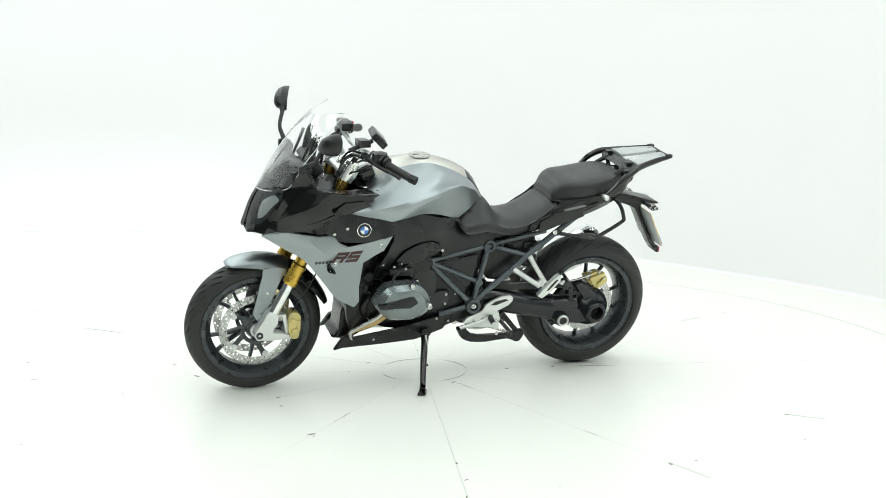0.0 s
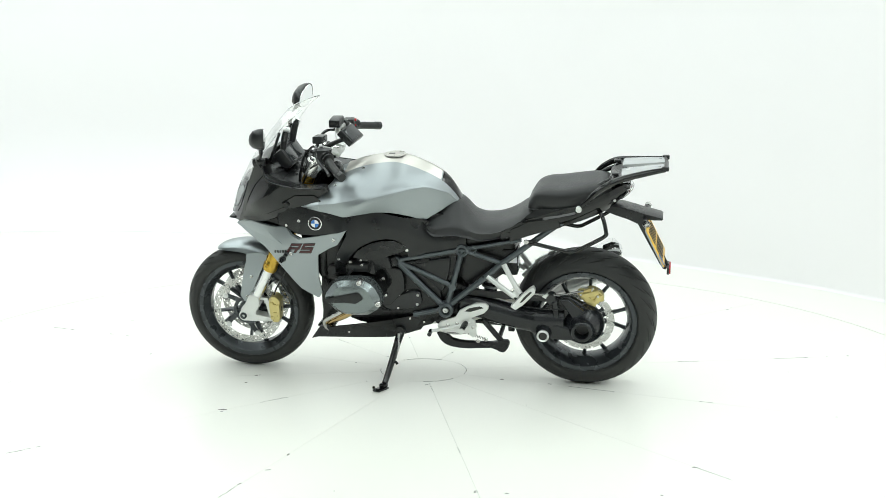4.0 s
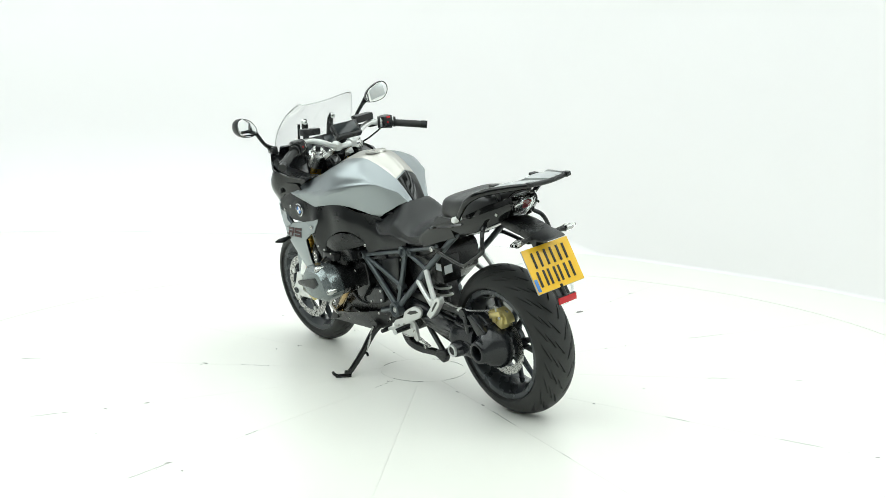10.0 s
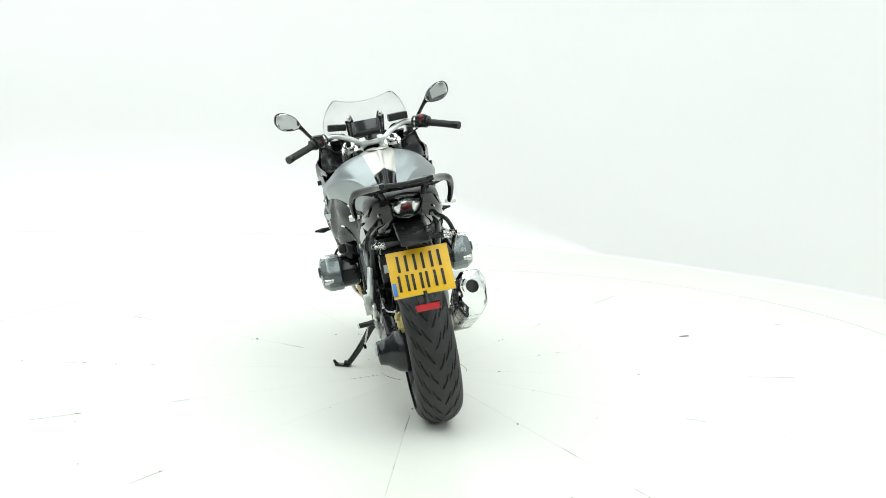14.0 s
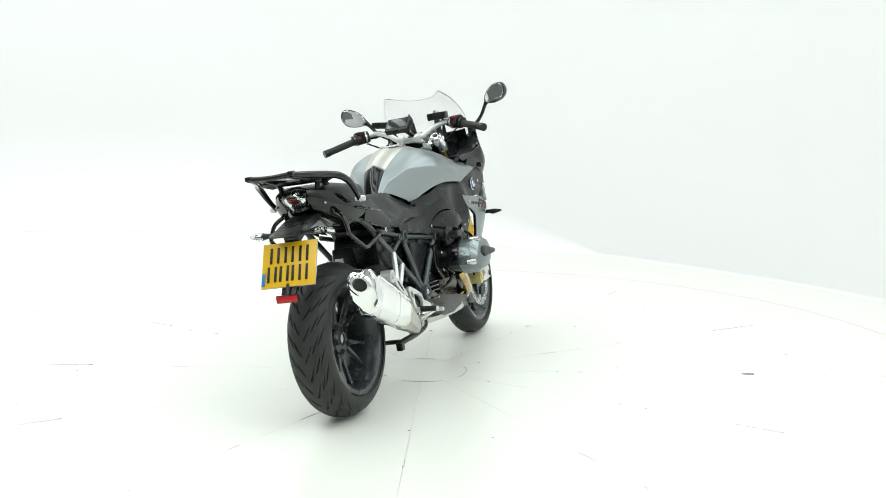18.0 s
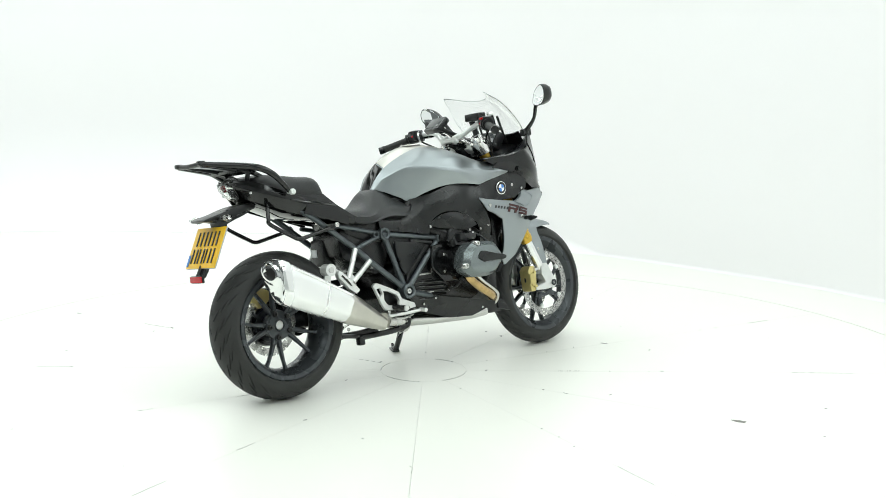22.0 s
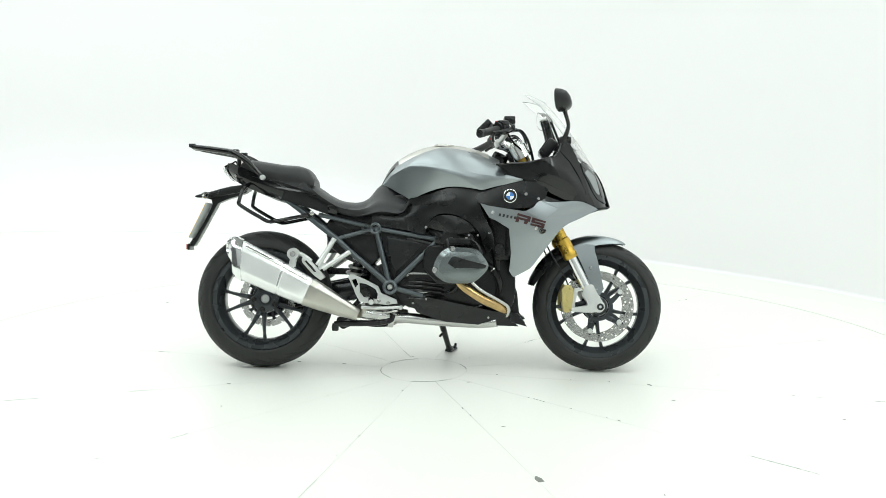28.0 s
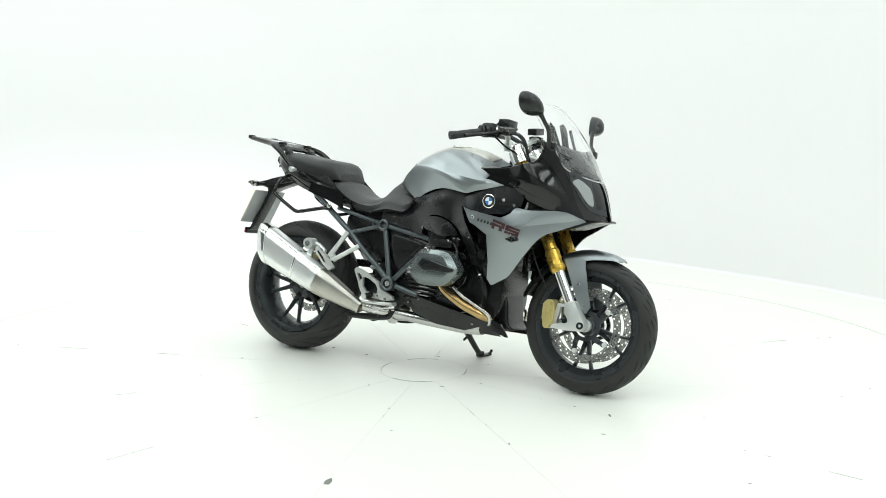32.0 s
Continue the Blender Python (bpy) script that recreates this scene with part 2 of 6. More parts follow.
def studio():
    angs = [-90 + 360 * i / 180 for i in range(180)]
    dirs = [Vector((math.cos(radians(a)), math.sin(radians(a)), 0)) for a in angs]
    rad = [wall_radius(a) for a in angs]
    rad = [sum(rad[(i + k) % 180] for k in range(-3, 4)) / 7 for i in range(180)]
    fil = [0.02 + 0.75 * min(1, max(0, (a - 68) / 45)) * min(1, max(0, (225 - a) / 60)) for a in angs]
    up = Vector((0, 0, 1))
    rings = [[d * (RT + 0.006) - up * 0.05 for d in dirs], [d * (RT + 0.006) for d in dirs]]
    for k in (0.3, 0.6, 1.0):
        rings.append([d * (RT + (r - f - RT) * k) for d, r, f in zip(dirs, rad, fil)])
    dark = range(-32, -6)  # unseen floor beside the camera, made dark to deepen reflections
    bm, V = grid(rings[:3], None, True)
    grid([[ring[k % 180] for k in range(-6, 149)] for ring in rings[2:]], bm)
    bmesh.ops.remove_doubles(bm, verts=bm.verts, dist=1e-5)
    tagged(part("floor", bm, FLOORW, None, "glossy white painted studio floor", angle=60), category="floor", kind="structure")
    bm, V = grid([[ring[k % 180] for k in [*dark, -6]] for ring in rings[2:]])
    tagged(part("floor_unseen_dark", bm, DARKF, None, "unseen dark floor, added to darken reflections", angle=60), category="floor", kind="structure")
    rings = [[d * (r - f - 0.002) + up * 0.001 for d, r, f in zip(dirs, rad, fil)]]
    for k in range(1, 9):
        q = k / 8 * math.pi / 2
        rings.append([d * (r - f + f * math.sin(q)) + up * (f - f * math.cos(q) + 0.001) for d, r, f in zip(dirs, rad, fil)])
    rings.append([d * r + up * CEIL for d, r in zip(dirs, rad)])
    rings.append([d * (r + 0.15) + up * CEIL for d, r in zip(dirs, rad)])
    rings.append([d * (r + 0.15) - up * 0.06 for d, r in zip(dirs, rad)])
    # both stretches behind the camera are unseen, toned dark and pale to shape reflections
    for name, lo, hi, m, label in (("wall_studio", 22, 138, WALLW, "seamless white curved studio wall"), ("wall_unseen_dark", -42, -16, DARKW, "unseen dark grey wall behind the camera, added to darken reflections"), ("wall_unseen_pale", -16, 22, PALEW, "unseen pale grey wall behind the camera, added to reflect fill light")):
        bm, V = grid([[ring[k % 180] for k in range(lo, hi + 1)] for ring in rings])
        tagged(part(name, bm, m, None, label, angle=60), category="wall", kind="structure")
    bm, V = grid([[d * (r + 0.2) + up * (CEIL + h) for d, r in zip(dirs, rad)] for h in (0.004, 0.2)], None, True)
    bm.faces.new(V[0])
    bm.faces.new(V[1])
    tagged(part("ceiling", bm, GREYW, None, "pale grey studio ceiling", angle=30), category="ceiling", kind="structure")
    bm = bmesh.new()
    bmesh.ops.create_circle(bm, cap_ends=True, segments=96, radius=RT + 0.1)
    bmesh.ops.translate(bm, vec=(0, 0, -0.05), verts=bm.verts)
    tagged(part("turntable_pit", bm, DIRT, None, "dark pit floor below the turntable"), category="floor", kind="structure")


studio()

SEAMS = [5.3 + 30 * i for i in range(12)]
GAP = 0.0005


def sector(r0, r1, a0, a1, z0, z1, gap):
    """A flat floor panel between two radii and two angles, with a joint round it."""
    n = max(3, int((a1 - a0) / 3))
    lo, hi = [], []
    for r, dst in ((r0 + gap, lo), (r1 - gap, hi)):
        e = math.degrees(gap / r)
        for i in range(n + 1):
            a = radians(a0 + e + (a1 - a0 - 2 * e) * i / n)
            dst.append((r * math.cos(a), r * math.sin(a)))
    bm = bmesh.new()
    T = [[bm.verts.new((x, y, z1)) for x, y in s] for s in (lo, hi)]
    U = [[bm.verts.new((x, y, z0)) for x, y in s] for s in (lo, hi)]
    for i in range(n):
        bm.faces.new((T[0][i], T[1][i], T[1][i + 1], T[0][i + 1]))
    loop_t, loop_u = T[0] + T[1][::-1], U[0] + U[1][::-1]
    k = len(loop_t)
    for i in range(k):
        bm.faces.new((loop_t[i], loop_t[(i + 1) % k], loop_u[(i + 1) % k], loop_u[i]))
    return bm


def make_turntable():
    root = new("turntable")
    tagged(root, "round white painted turntable floor with radial joints", "turntable")
    for a, b in zip(SEAMS, SEAMS[1:] + [SEAMS[0] + 360]):
        part("floor_panel", sector(0.196, RT, a, b, -0.03, 0.0, GAP), FLOORW, root, angle=30)
    bm = bmesh.new()
    bmesh.ops.create_cone(bm, cap_ends=True, segments=64, radius1=0.196 - 0.001, radius2=0.196 - 0.001, depth=0.03)
    bmesh.ops.translate(bm, vec=(0, 0, -0.015), verts=bm.verts)
    part("hub_cover", bm, FLOORW, root, angle=30)
    return root


table = make_turntable()

# ---- the motorcycle: x forward, y to its left, z up, from the rear tyre's contact ----
LEAN, HEADING, STAND_AT = 9.824, 197.165, (0.7114, 0.1912, 0.0014)
bike = new("motorcycle")
tagged(bike, "grey and black sport touring motorcycle on its side stand", "motorcycle")
BIKE_POSE = pose(*STAND_AT, 0, 0, HEADING) @ pose(0, 0, 0, -LEAN, 0, 0)
WB, RF, RR = 1.527, 0.2945, 0.3125
HEAD_AXIS = Vector((-math.cos(radians(62.3)), 0, math.sin(radians(62.3))))
HEAD_FOOT = Vector((WB + 0.115, 0, 0))
STEER = Matrix.Translation(HEAD_FOOT) @ Matrix.Rotation(radians(2.45), 4, HEAD_AXIS) @ Matrix.Translation(-HEAD_FOOT)


def bolt(parent, c, r=0.007, side=1, material=STEEL, m=None, proud=0.004):
    x, y, z = c
    bm = lathe([(0.0005, 0), (r, 0), (r, side * proud * 0.6), (r * 0.8, side * proud), (r * 0.45, side * proud), (r * 0.4, side * proud * 0.4), (0.0005, side * proud * 0.4)], 12, (x, y, z), closed=False)
    return part("bolt", bm, material, parent, m=m)


# wheels
def tread(R, w, rim, seg, n, rake):
    prof = []
    half = w / 2
    for i in range(49):
        s = -1 + 2 * i / 48
        a = s * radians(78)
        prof.append((R - half * 0.86 * (1 - math.cos(a)), half * math.sin(a) / math.sin(radians(78)), s))
    side = [(R - half * 0.86 * (1 - math.cos(radians(78))) - 0.012, half * 0.995), (rim + 0.022, half * 0.93), (rim + 0.008, half * 0.84), (rim, half * 0.78), (rim - 0.008, half * 0.7)]
    prof = [(r, -y, 2) for r, y in reversed(side)] + prof + [(r, y, 2) for r, y in side]
    rings = []
    step = seg // n
    for r, y, s in prof:
        ring = []
        u = min(abs(s), 1.0)
        lean = rake * (u ** 1.15) + (math.pi / n if s < 0 else 0) * 2
        for j in range(seg):
            a = 2 * math.pi * j / seg + lean
            d = 0.0
            kind, k = (j // step) % 3, j % step
            lo, hi = ((0.07, 0.27), (0.32, 0.54), (0.50, 0.76))[kind]
            if abs(s) < 0.94 and lo < u < hi and k < (6 if lo + .05 < u < hi - .05 else 3):
                d = 0.007
            ring.append(Vector(((r - d) * math.cos(a), y, (r - d) * math.sin(a))))
        rings.append(ring)
    bm, _ = grid(rings, None, True)
    return bm


def rim_body(rim, half):
    """The barrel with its flanges and well."""
    return lathe([(rim + 0.006, half), (rim + 0.010, half - 0.004), (rim + 0.004, half - 0.010), (rim - 0.008, half - 0.02), (rim - 0.030, half * 0.35), (rim - 0.030, -half * 0.35), (rim - 0.008, -half + 0.02), (rim + 0.004, -half + 0.010), (rim + 0.010, -half + 0.004), (rim + 0.006, -half),
                  (rim - 0.012, -half + 0.002), (rim - 0.022, -half + 0.014), (rim - 0.038, -half * 0.4), (rim - 0.038, half * 0.4), (rim - 0.022, half - 0.014), (rim - 0.012, half - 0.002)], 96)


def spoke(a0, a1, r0, r1, y0, y1, w0, w1, t0, t1, bm):
    rings = []
    for k in range(5):
        u = k / 4
        a, r, y = radians(a0 + (a1 - a0) * u), r0 + (r1 - r0) * u, y0 + (y1 - y0) * u
        w, t = w0 + (w1 - w0) * min(1, u * 1.3), t0 + (t1 - t0) * u
        if k == 4:
            w *= 1.5
        c, d = Vector((math.cos(a), 0, math.sin(a))) * r, Vector((-math.sin(a), 0, math.cos(a)))
        rings.append([c + d * dx * w + Vector((0, y + dy * t, 0)) for dx, dy in ((-1, -0.5), (-0.6, -1), (0.6, -1), (1, -0.5), (1, 0.5), (0.6, 1), (-0.6, 1), (-1, 0.5))])
    return loft(rings, bm)


def disc(r0, r1, t, y, holes, rows, parent, m, seg=240):
    """A drilled brake disc: a flat ring with the holes left open."""
    n = 10
    bm = bmesh.new()
    V = [[bm.verts.new(((r0 + (r1 - r0) * k / n) * math.cos(2 * math.pi * j / seg), y, (r0 + (r1 - r0) * k / n) * math.sin(2 * math.pi * j / seg))) for j in range(seg)] for k in range(n + 1)]
    per = seg // holes
    for k in range(n):
        for j in range(seg):
            q, row = j % per, (j // per) % rows
            lo = 1 + row * (7 // max(1, rows - 1)) if rows > 1 else 4
            if q < 2 and lo <= k < lo + 2:
                continue
            bm.faces.new((V[k][j], V[k][(j + 1) % seg], V[k + 1][(j + 1) % seg], V[k + 1][j]))
    bmesh.ops.solidify(bm, geom=bm.faces[:], thickness=2 * t)
    return part("brake_disc", bm, DISC, parent, "drilled steel brake disc", m=m, angle=30)


AT_R = Matrix.Translation((0, 0, RR))
AT_F = STEER @ Matrix.Translation((WB, 0, RF))


def rear_wheel():
    bm = rim_body(0.222, 0.082)
    spokes = []
    for i in range(10):
        a = 166 + 36 * i
        lobe = 166 + 18 + 72 * (i // 2)
        spokes.append(spoke(lobe + (-9 if i % 2 == 0 else 9), a + (3 if i % 2 == 0 else -3), 0.045, 0.196, 0.004, -0.02, 0.013, 0.0065, 0.012, 0.009, None))
    bm = lathe([(0.024, -0.018), (0.04, -0.018), (0.062, -0.012), (0.066, 0.010), (0.05, 0.04), (0.05, 0.06), (0.024, 0.06)], 40, bm=bm)
    w = part("rear_wheel", bm, RIM, bike, "dark grey ten-spoke cast rear wheel", m=AT_R)
    for b in spokes:
        part("spoke", b, RIM, w, m=AT_R)
    part("tyre", tread(RR, 0.182, 0.222, 864, 72, -0.88), RUBBER, w, "worn black rear tyre with slanted grooves", m=AT_R, angle=25)
    part("hub_ring", lathe([(0.021, -0.021), (0.026, -0.022), (0.028, -0.019), (0.021, 0.06)], 32), RIM, w, "dark hollow hub", m=AT_R)
    for k in range(5):
        a = radians(184 + 72 * k)
        part("bolt_boss", rod((0.052 * math.cos(a), .008, RR + 0.052 * math.sin(a)), (0.052 * math.cos(a), -.018, RR + 0.052 * math.sin(a)), .017, 20), RIM, w)
        bolt(w, (0.052 * math.cos(a), -0.018, RR + 0.052 * math.sin(a)), 0.012, -1, INK, proud=0.008)
    part("hub_cap", lathe([(0.0005, -0.014), (0.018, -0.014), (0.021, -0.011), (0.021, 0.0)], 28, closed=False), ALU, w, "bare metal hub centre", m=AT_R)
    disc(0.098, 0.1325, 0.0025, 0.062, 30, 2, w, AT_R)
    bm = lathe([(0.05, 0.058), (0.07, 0.058), (0.07, 0.064), (0.05, 0.064)], 40)
    part("disc_carrier", bm, RIM, w, m=AT_R)
    for k in range(5):
        part("carrier_arm", spoke(72 * k, 72 * k, 0.06, 0.103, 0.062, 0.062, 0.009, 0.007, 0.003, 0.003, None), RIM, w, m=AT_R)


def front_wheel():
    bm = rim_body(0.226, 0.052)
    spokes = []
    for k in range(5):
        c = 49 + 72 * k
        for s in (-1, 1):
            spokes.append(spoke(c + s * 4, c + s * 12.5, 0.035, 0.198, 0, 0, 0.011, 0.006, 0.018, 0.011, None))
    bm = lathe([(0.014, -0.06), (0.04, -0.06), (0.045, -0.045), (0.038, 0), (0.045, 0.045), (0.04, 0.06), (0.014, 0.06)], 40, bm=bm)
    w = part("front_wheel", bm, RIM, bike, "dark grey ten-spoke cast front wheel", m=AT_F)
    for b in spokes:
        part("spoke", b, RIM, w, m=AT_F)
    part("tyre", tread(RF, 0.121, 0.226, 720, 60, 0.6), RUBBER, w, "black front tyre with slanted grooves", m=AT_F, angle=25)
    for s in (1, -1):
        d = disc(0.126, 0.16, 0.0025, 0.066 * s, 60, 3, w, AT_F)
        cb = lathe([(0.05, 0.058 * s), (0.066, 0.058 * s), (0.066, 0.066 * s), (0.05, 0.066 * s)], 40)
        part("disc_carrier", cb, RIM, d, "black disc carrier", m=AT_F)
        for k in range(5):
            a = radians(72 * k + 35)
            part("carrier_arm", spoke(72 * k + 35 + 14 * s, 72 * k + 35, 0.058, 0.118, 0.062 * s, 0.065 * s, 0.013, 0.010, 0.004, 0.003, None), RIM, d, m=AT_F)
            part("disc_tab", spoke(72 * k + 35, 72 * k + 35, 0.112, 0.130, 0.066 * s, 0.066 * s, 0.012, 0.014, 0.0025, 0.0025, None), DISC, d, m=AT_F)
            part("bobbin", lathe([(.0005, .058 * s), (.010, .058 * s), (.012, .066 * s), (.010, .0735 * s), (.004, .0745 * s), (.0005, .0725 * s)], 14, (.117 * math.cos(a), 0, .117 * math.sin(a)), closed=False), ALU, d, m=AT_F)
        part("axle_cap", lathe([(0.0005, 0.058 * s), (0.028, 0.058 * s), (0.028, 0.076 * s), (0.0005, 0.078 * s)], 24, closed=False), ALU, w, m=AT_F)


rear_wheel()
front_wheel()


# fork, mudguard, brakes
def fork():
    for s in (1, -1):
        y = 0.105 * s
        top, mid, low = Vector((1.150, y, 1.012)), Vector((1.398, y, 0.510)), Vector((1.492, y, 0.325))
        d = (low - top).normalized()
        f = part("fork_leg", rod(mid - d * 0.02, low - d * 0.03, 0.0235, 20), CHROME, bike, "chromed lower fork tube", m=STEER)
        bm = tube([top, mid - d * 0.10, mid - d * 0.095, mid - d * 0.085, mid - d * 0.03, mid - d * 0.025, mid - d * 0.012, mid], [0.0265, 0.0265, 0.031, 0.031, 0.031, 0.033, 0.033, 0.029], 22, 1)
        part("outer_tube", bm, GOLD, f, "gold anodised upper fork tube", m=STEER)
        for k in (0.03, 0.06, 0.085):
            part("ring", rod(mid - d * k, mid - d * (k - 0.005), 0.0335, 22), GOLD, f, m=STEER)
        part("top_cap", tube([top + d * .004, top - d * .020, top - d * .026], [.030, .030, .025], 20, 1), CASTB, f, "bare metal fork cap", m=STEER)
        part("cap_band", rod(top - d * .006, top - d * .012, .0268, 20), ALU, f, m=STEER)
        part("cap_ring", rod(top + d * 0.004, top - d * 0.003, 0.0265, 20), ALU, f, m=STEER)
        part("cap_screw", rod(top - d * .022, top - d * (.046 if s > 0 else .030), .012, 14), MATT, f, m=STEER)
        bm = solid(smooth2([(1.452, 0.385), (1.490, 0.395), (1.508, 0.365), (1.535, 0.322), (1.548, 0.296), (1.535, 0.272), (1.512, 0.270), (1.470, 0.268), (1.400, 0.272), (1.388, 0.282), (1.440, 0.296), (1.470, 0.305), (1.448, 0.345)], 3), y - 0.026, y + 0.026, 0.006)
        part("axle_carrier", bm, ALU, f, "bare cast aluminium fork foot", m=STEER)
        bm = solid([(1.400, 0.272), (1.388, 0.282), (1.412, 0.378), (1.462, 0.378), (1.455, 0.366), (1.428, 0.364), (1.412, 0.292), (1.470, 0.286), (1.470, 0.270)], y - 0.012, y + 0.012, 0.003)
        part("caliper_bracket", bm, ALU, f, m=STEER)
        part("axle_nut", lathe([(0.0005, y + 0.024 * s), (0.016, y + 0.024 * s), (0.015, y + 0.031 * s), (0.007, y + 0.031 * s), (0.006, y + 0.024 * s), (0.0005, y + 0.024 * s)], 18, (WB, 0, RF), closed=False), RIM, f, m=STEER)
        bm = solid(smooth2([(1.352, 0.37), (1.372, 0.39), (1.398, 0.385), (1.404, 0.35), (1.398, 0.285), (1.385, 0.268), (1.362, 0.272), (1.356, 0.30)], 3), 0.075 * s, 0.135 * s, 0.008, 3)
        c = part("brake_caliper", bm, BRASS, bike, "gold painted front brake caliper", m=STEER)
        for z in (0.305, 0.345):
            part("piston_cap", lathe([(0.0005, 0.133 * s), (0.014, 0.133 * s), (0.012, 0.140 * s), (0.0005, 0.141 * s)], 18, (1.378, 0, z), closed=False), BRASS, c, m=STEER)
        part("caliper_bridge", block((1.362, 0.128 * s, 0.33), (0.016, 0.03, 0.05), 0.005), BRASS, c, m=STEER)
        part("caliper_window", block((1.361, 0.105 * s, 0.332), (0.014, 0.012, 0.036), 0.002), INK, c, m=STEER)
        for z in (0.292, 0.358):
            part("caliper_lug", block((1.39, 0.137 * s, z), (0.018, 0.012, 0.014), 0.004), BRASS, c, m=STEER)
        part("pad_pin", rod((1.358, 0.118 * s, 0.352), (1.398, 0.118 * s, 0.346), 0.003, 8), STEEL, c, m=STEER)
        bolt(c, (1.392, 0.131 * s, 0.374), 0.007, s, STEEL, STEER)
        bolt(c, (1.392, 0.131 * s, 0.279), 0.007, s, STEEL, STEER)
        part("brake_hose", tube([(1.385, 0.11 * s, 0.388), (1.36, 0.125 * s, 0.44), (1.31, 0.13 * s, 0.52), (1.27, 0.12 * s, 0.60)], 0.0035, 8), MATT, c, m=STEER)
    # yokes
    bm = solid(smooth2([(1.125, 0.985), (1.165, 1.005), (1.195, 0.995), (1.185, 0.97), (1.15, 0.962)], 3), -0.075, 0.075, 0.006)
    y = part("top_yoke", bm, ALU, bike, "bare aluminium top fork yoke", m=STEER)
    for s in (1, -1):
        part("clamp", rod((1.149, 0.105 * s, 1.014), (1.176, 0.105 * s, 0.960), 0.041, 24), CASTB, y, m=STEER)
        part("clamp_arm", block((1.155, 0.075 * s, 0.985), (0.05, 0.05, 0.025), 0.006), ALU, y, m=STEER)
    part("steering_stem", rod((1.13, 0, 1.0), (1.23, 0, 0.79), 0.03, 20), ENGINE, bike, m=STEER)
    part("lower_yoke", block((1.27, 0, 0.765), (0.06, 0.27, 0.035), 0.008, Matrix.Rotation(radians(27), 4, "Y")), ENGINE, bike, m=STEER)


def mudguard():
    c = Vector((WB, 0, RF))
    rows = []
    for ang, r, w, drop in ((66, 0.314, 0.030, 0.008), (70, 0.318, 0.052, 0.016), (78, 0.321, 0.064, 0.030), (90, 0.324, 0.070, 0.045), (103, 0.326, 0.074, 0.055), (116, 0.328, 0.076, 0.06)):
        a = radians(ang)
        d = Vector((math.cos(a), 0, math.sin(a)))
        rows.append([c + d * (r - drop * (k ** 2.2)) + Vector((0, w * math.sin(k * 1.45) / math.sin(1.45), 0)) for k in (0, 0.25, 0.5, 0.75, 1.0)])
    g = part("front_mudguard", patch(rows, 5, 4, 0.003, True), SILVER, bike, "silver-grey painted front mudguard", m=STEER)
    rows = []
    for ang, r, w, drop in ((114, 0.326, 0.074, 0.058), (128, 0.329, 0.075, 0.052), (142, 0.331, 0.072, 0.045), (155, 0.333, 0.066, 0.036), (163, 0.334, 0.058, 0.026)):
        a = radians(ang)
        d = Vector((math.cos(a), 0, math.sin(a)))
        rows.append([c + d * (r - drop * (k ** 2.2)) + Vector((0, w * math.sin(k * 1.45) / math.sin(1.45), 0)) for k in (0, 0.25, 0.5, 0.75, 1.0)])
    part("rear_flap", patch(rows, 5, 4, 0.003, True), MATT, g, "black plastic mudguard extension", m=STEER)
    f = height([(1.42, 0.575, 0.074), (1.50, 0.565, 0.078), (1.44, 0.48, 0.088), (1.50, 0.47, 0.090), (1.50, 0.38, 0.088), (1.535, 0.40, 0.086), (1.52, 0.34, 0.086)])
    out = smooth2([(1.405, 0.565), (1.45, 0.578), (1.505, 0.572)], 2) + smooth2([(1.508, 0.54), (1.52, 0.50), (1.535, 0.43), (1.548, 0.375)], 3) + [(1.530, 0.345), (1.508, 0.348)] + smooth2([(1.497, 0.37), (1.472, 0.43), (1.44, 0.50)], 3)
    for s in (1, -1):
        ob = part("side_blade", panel(out, f, s, 0.004, 0.02), SILVER, g, m=STEER)
        bolt(ob, (1.487, 0.090 * s, 0.468), 0.007, s, STEEL, STEER)
        bolt(ob, (1.517, 0.088 * s, 0.372), 0.006, s, STEEL, STEER)


fork()
mudguard()


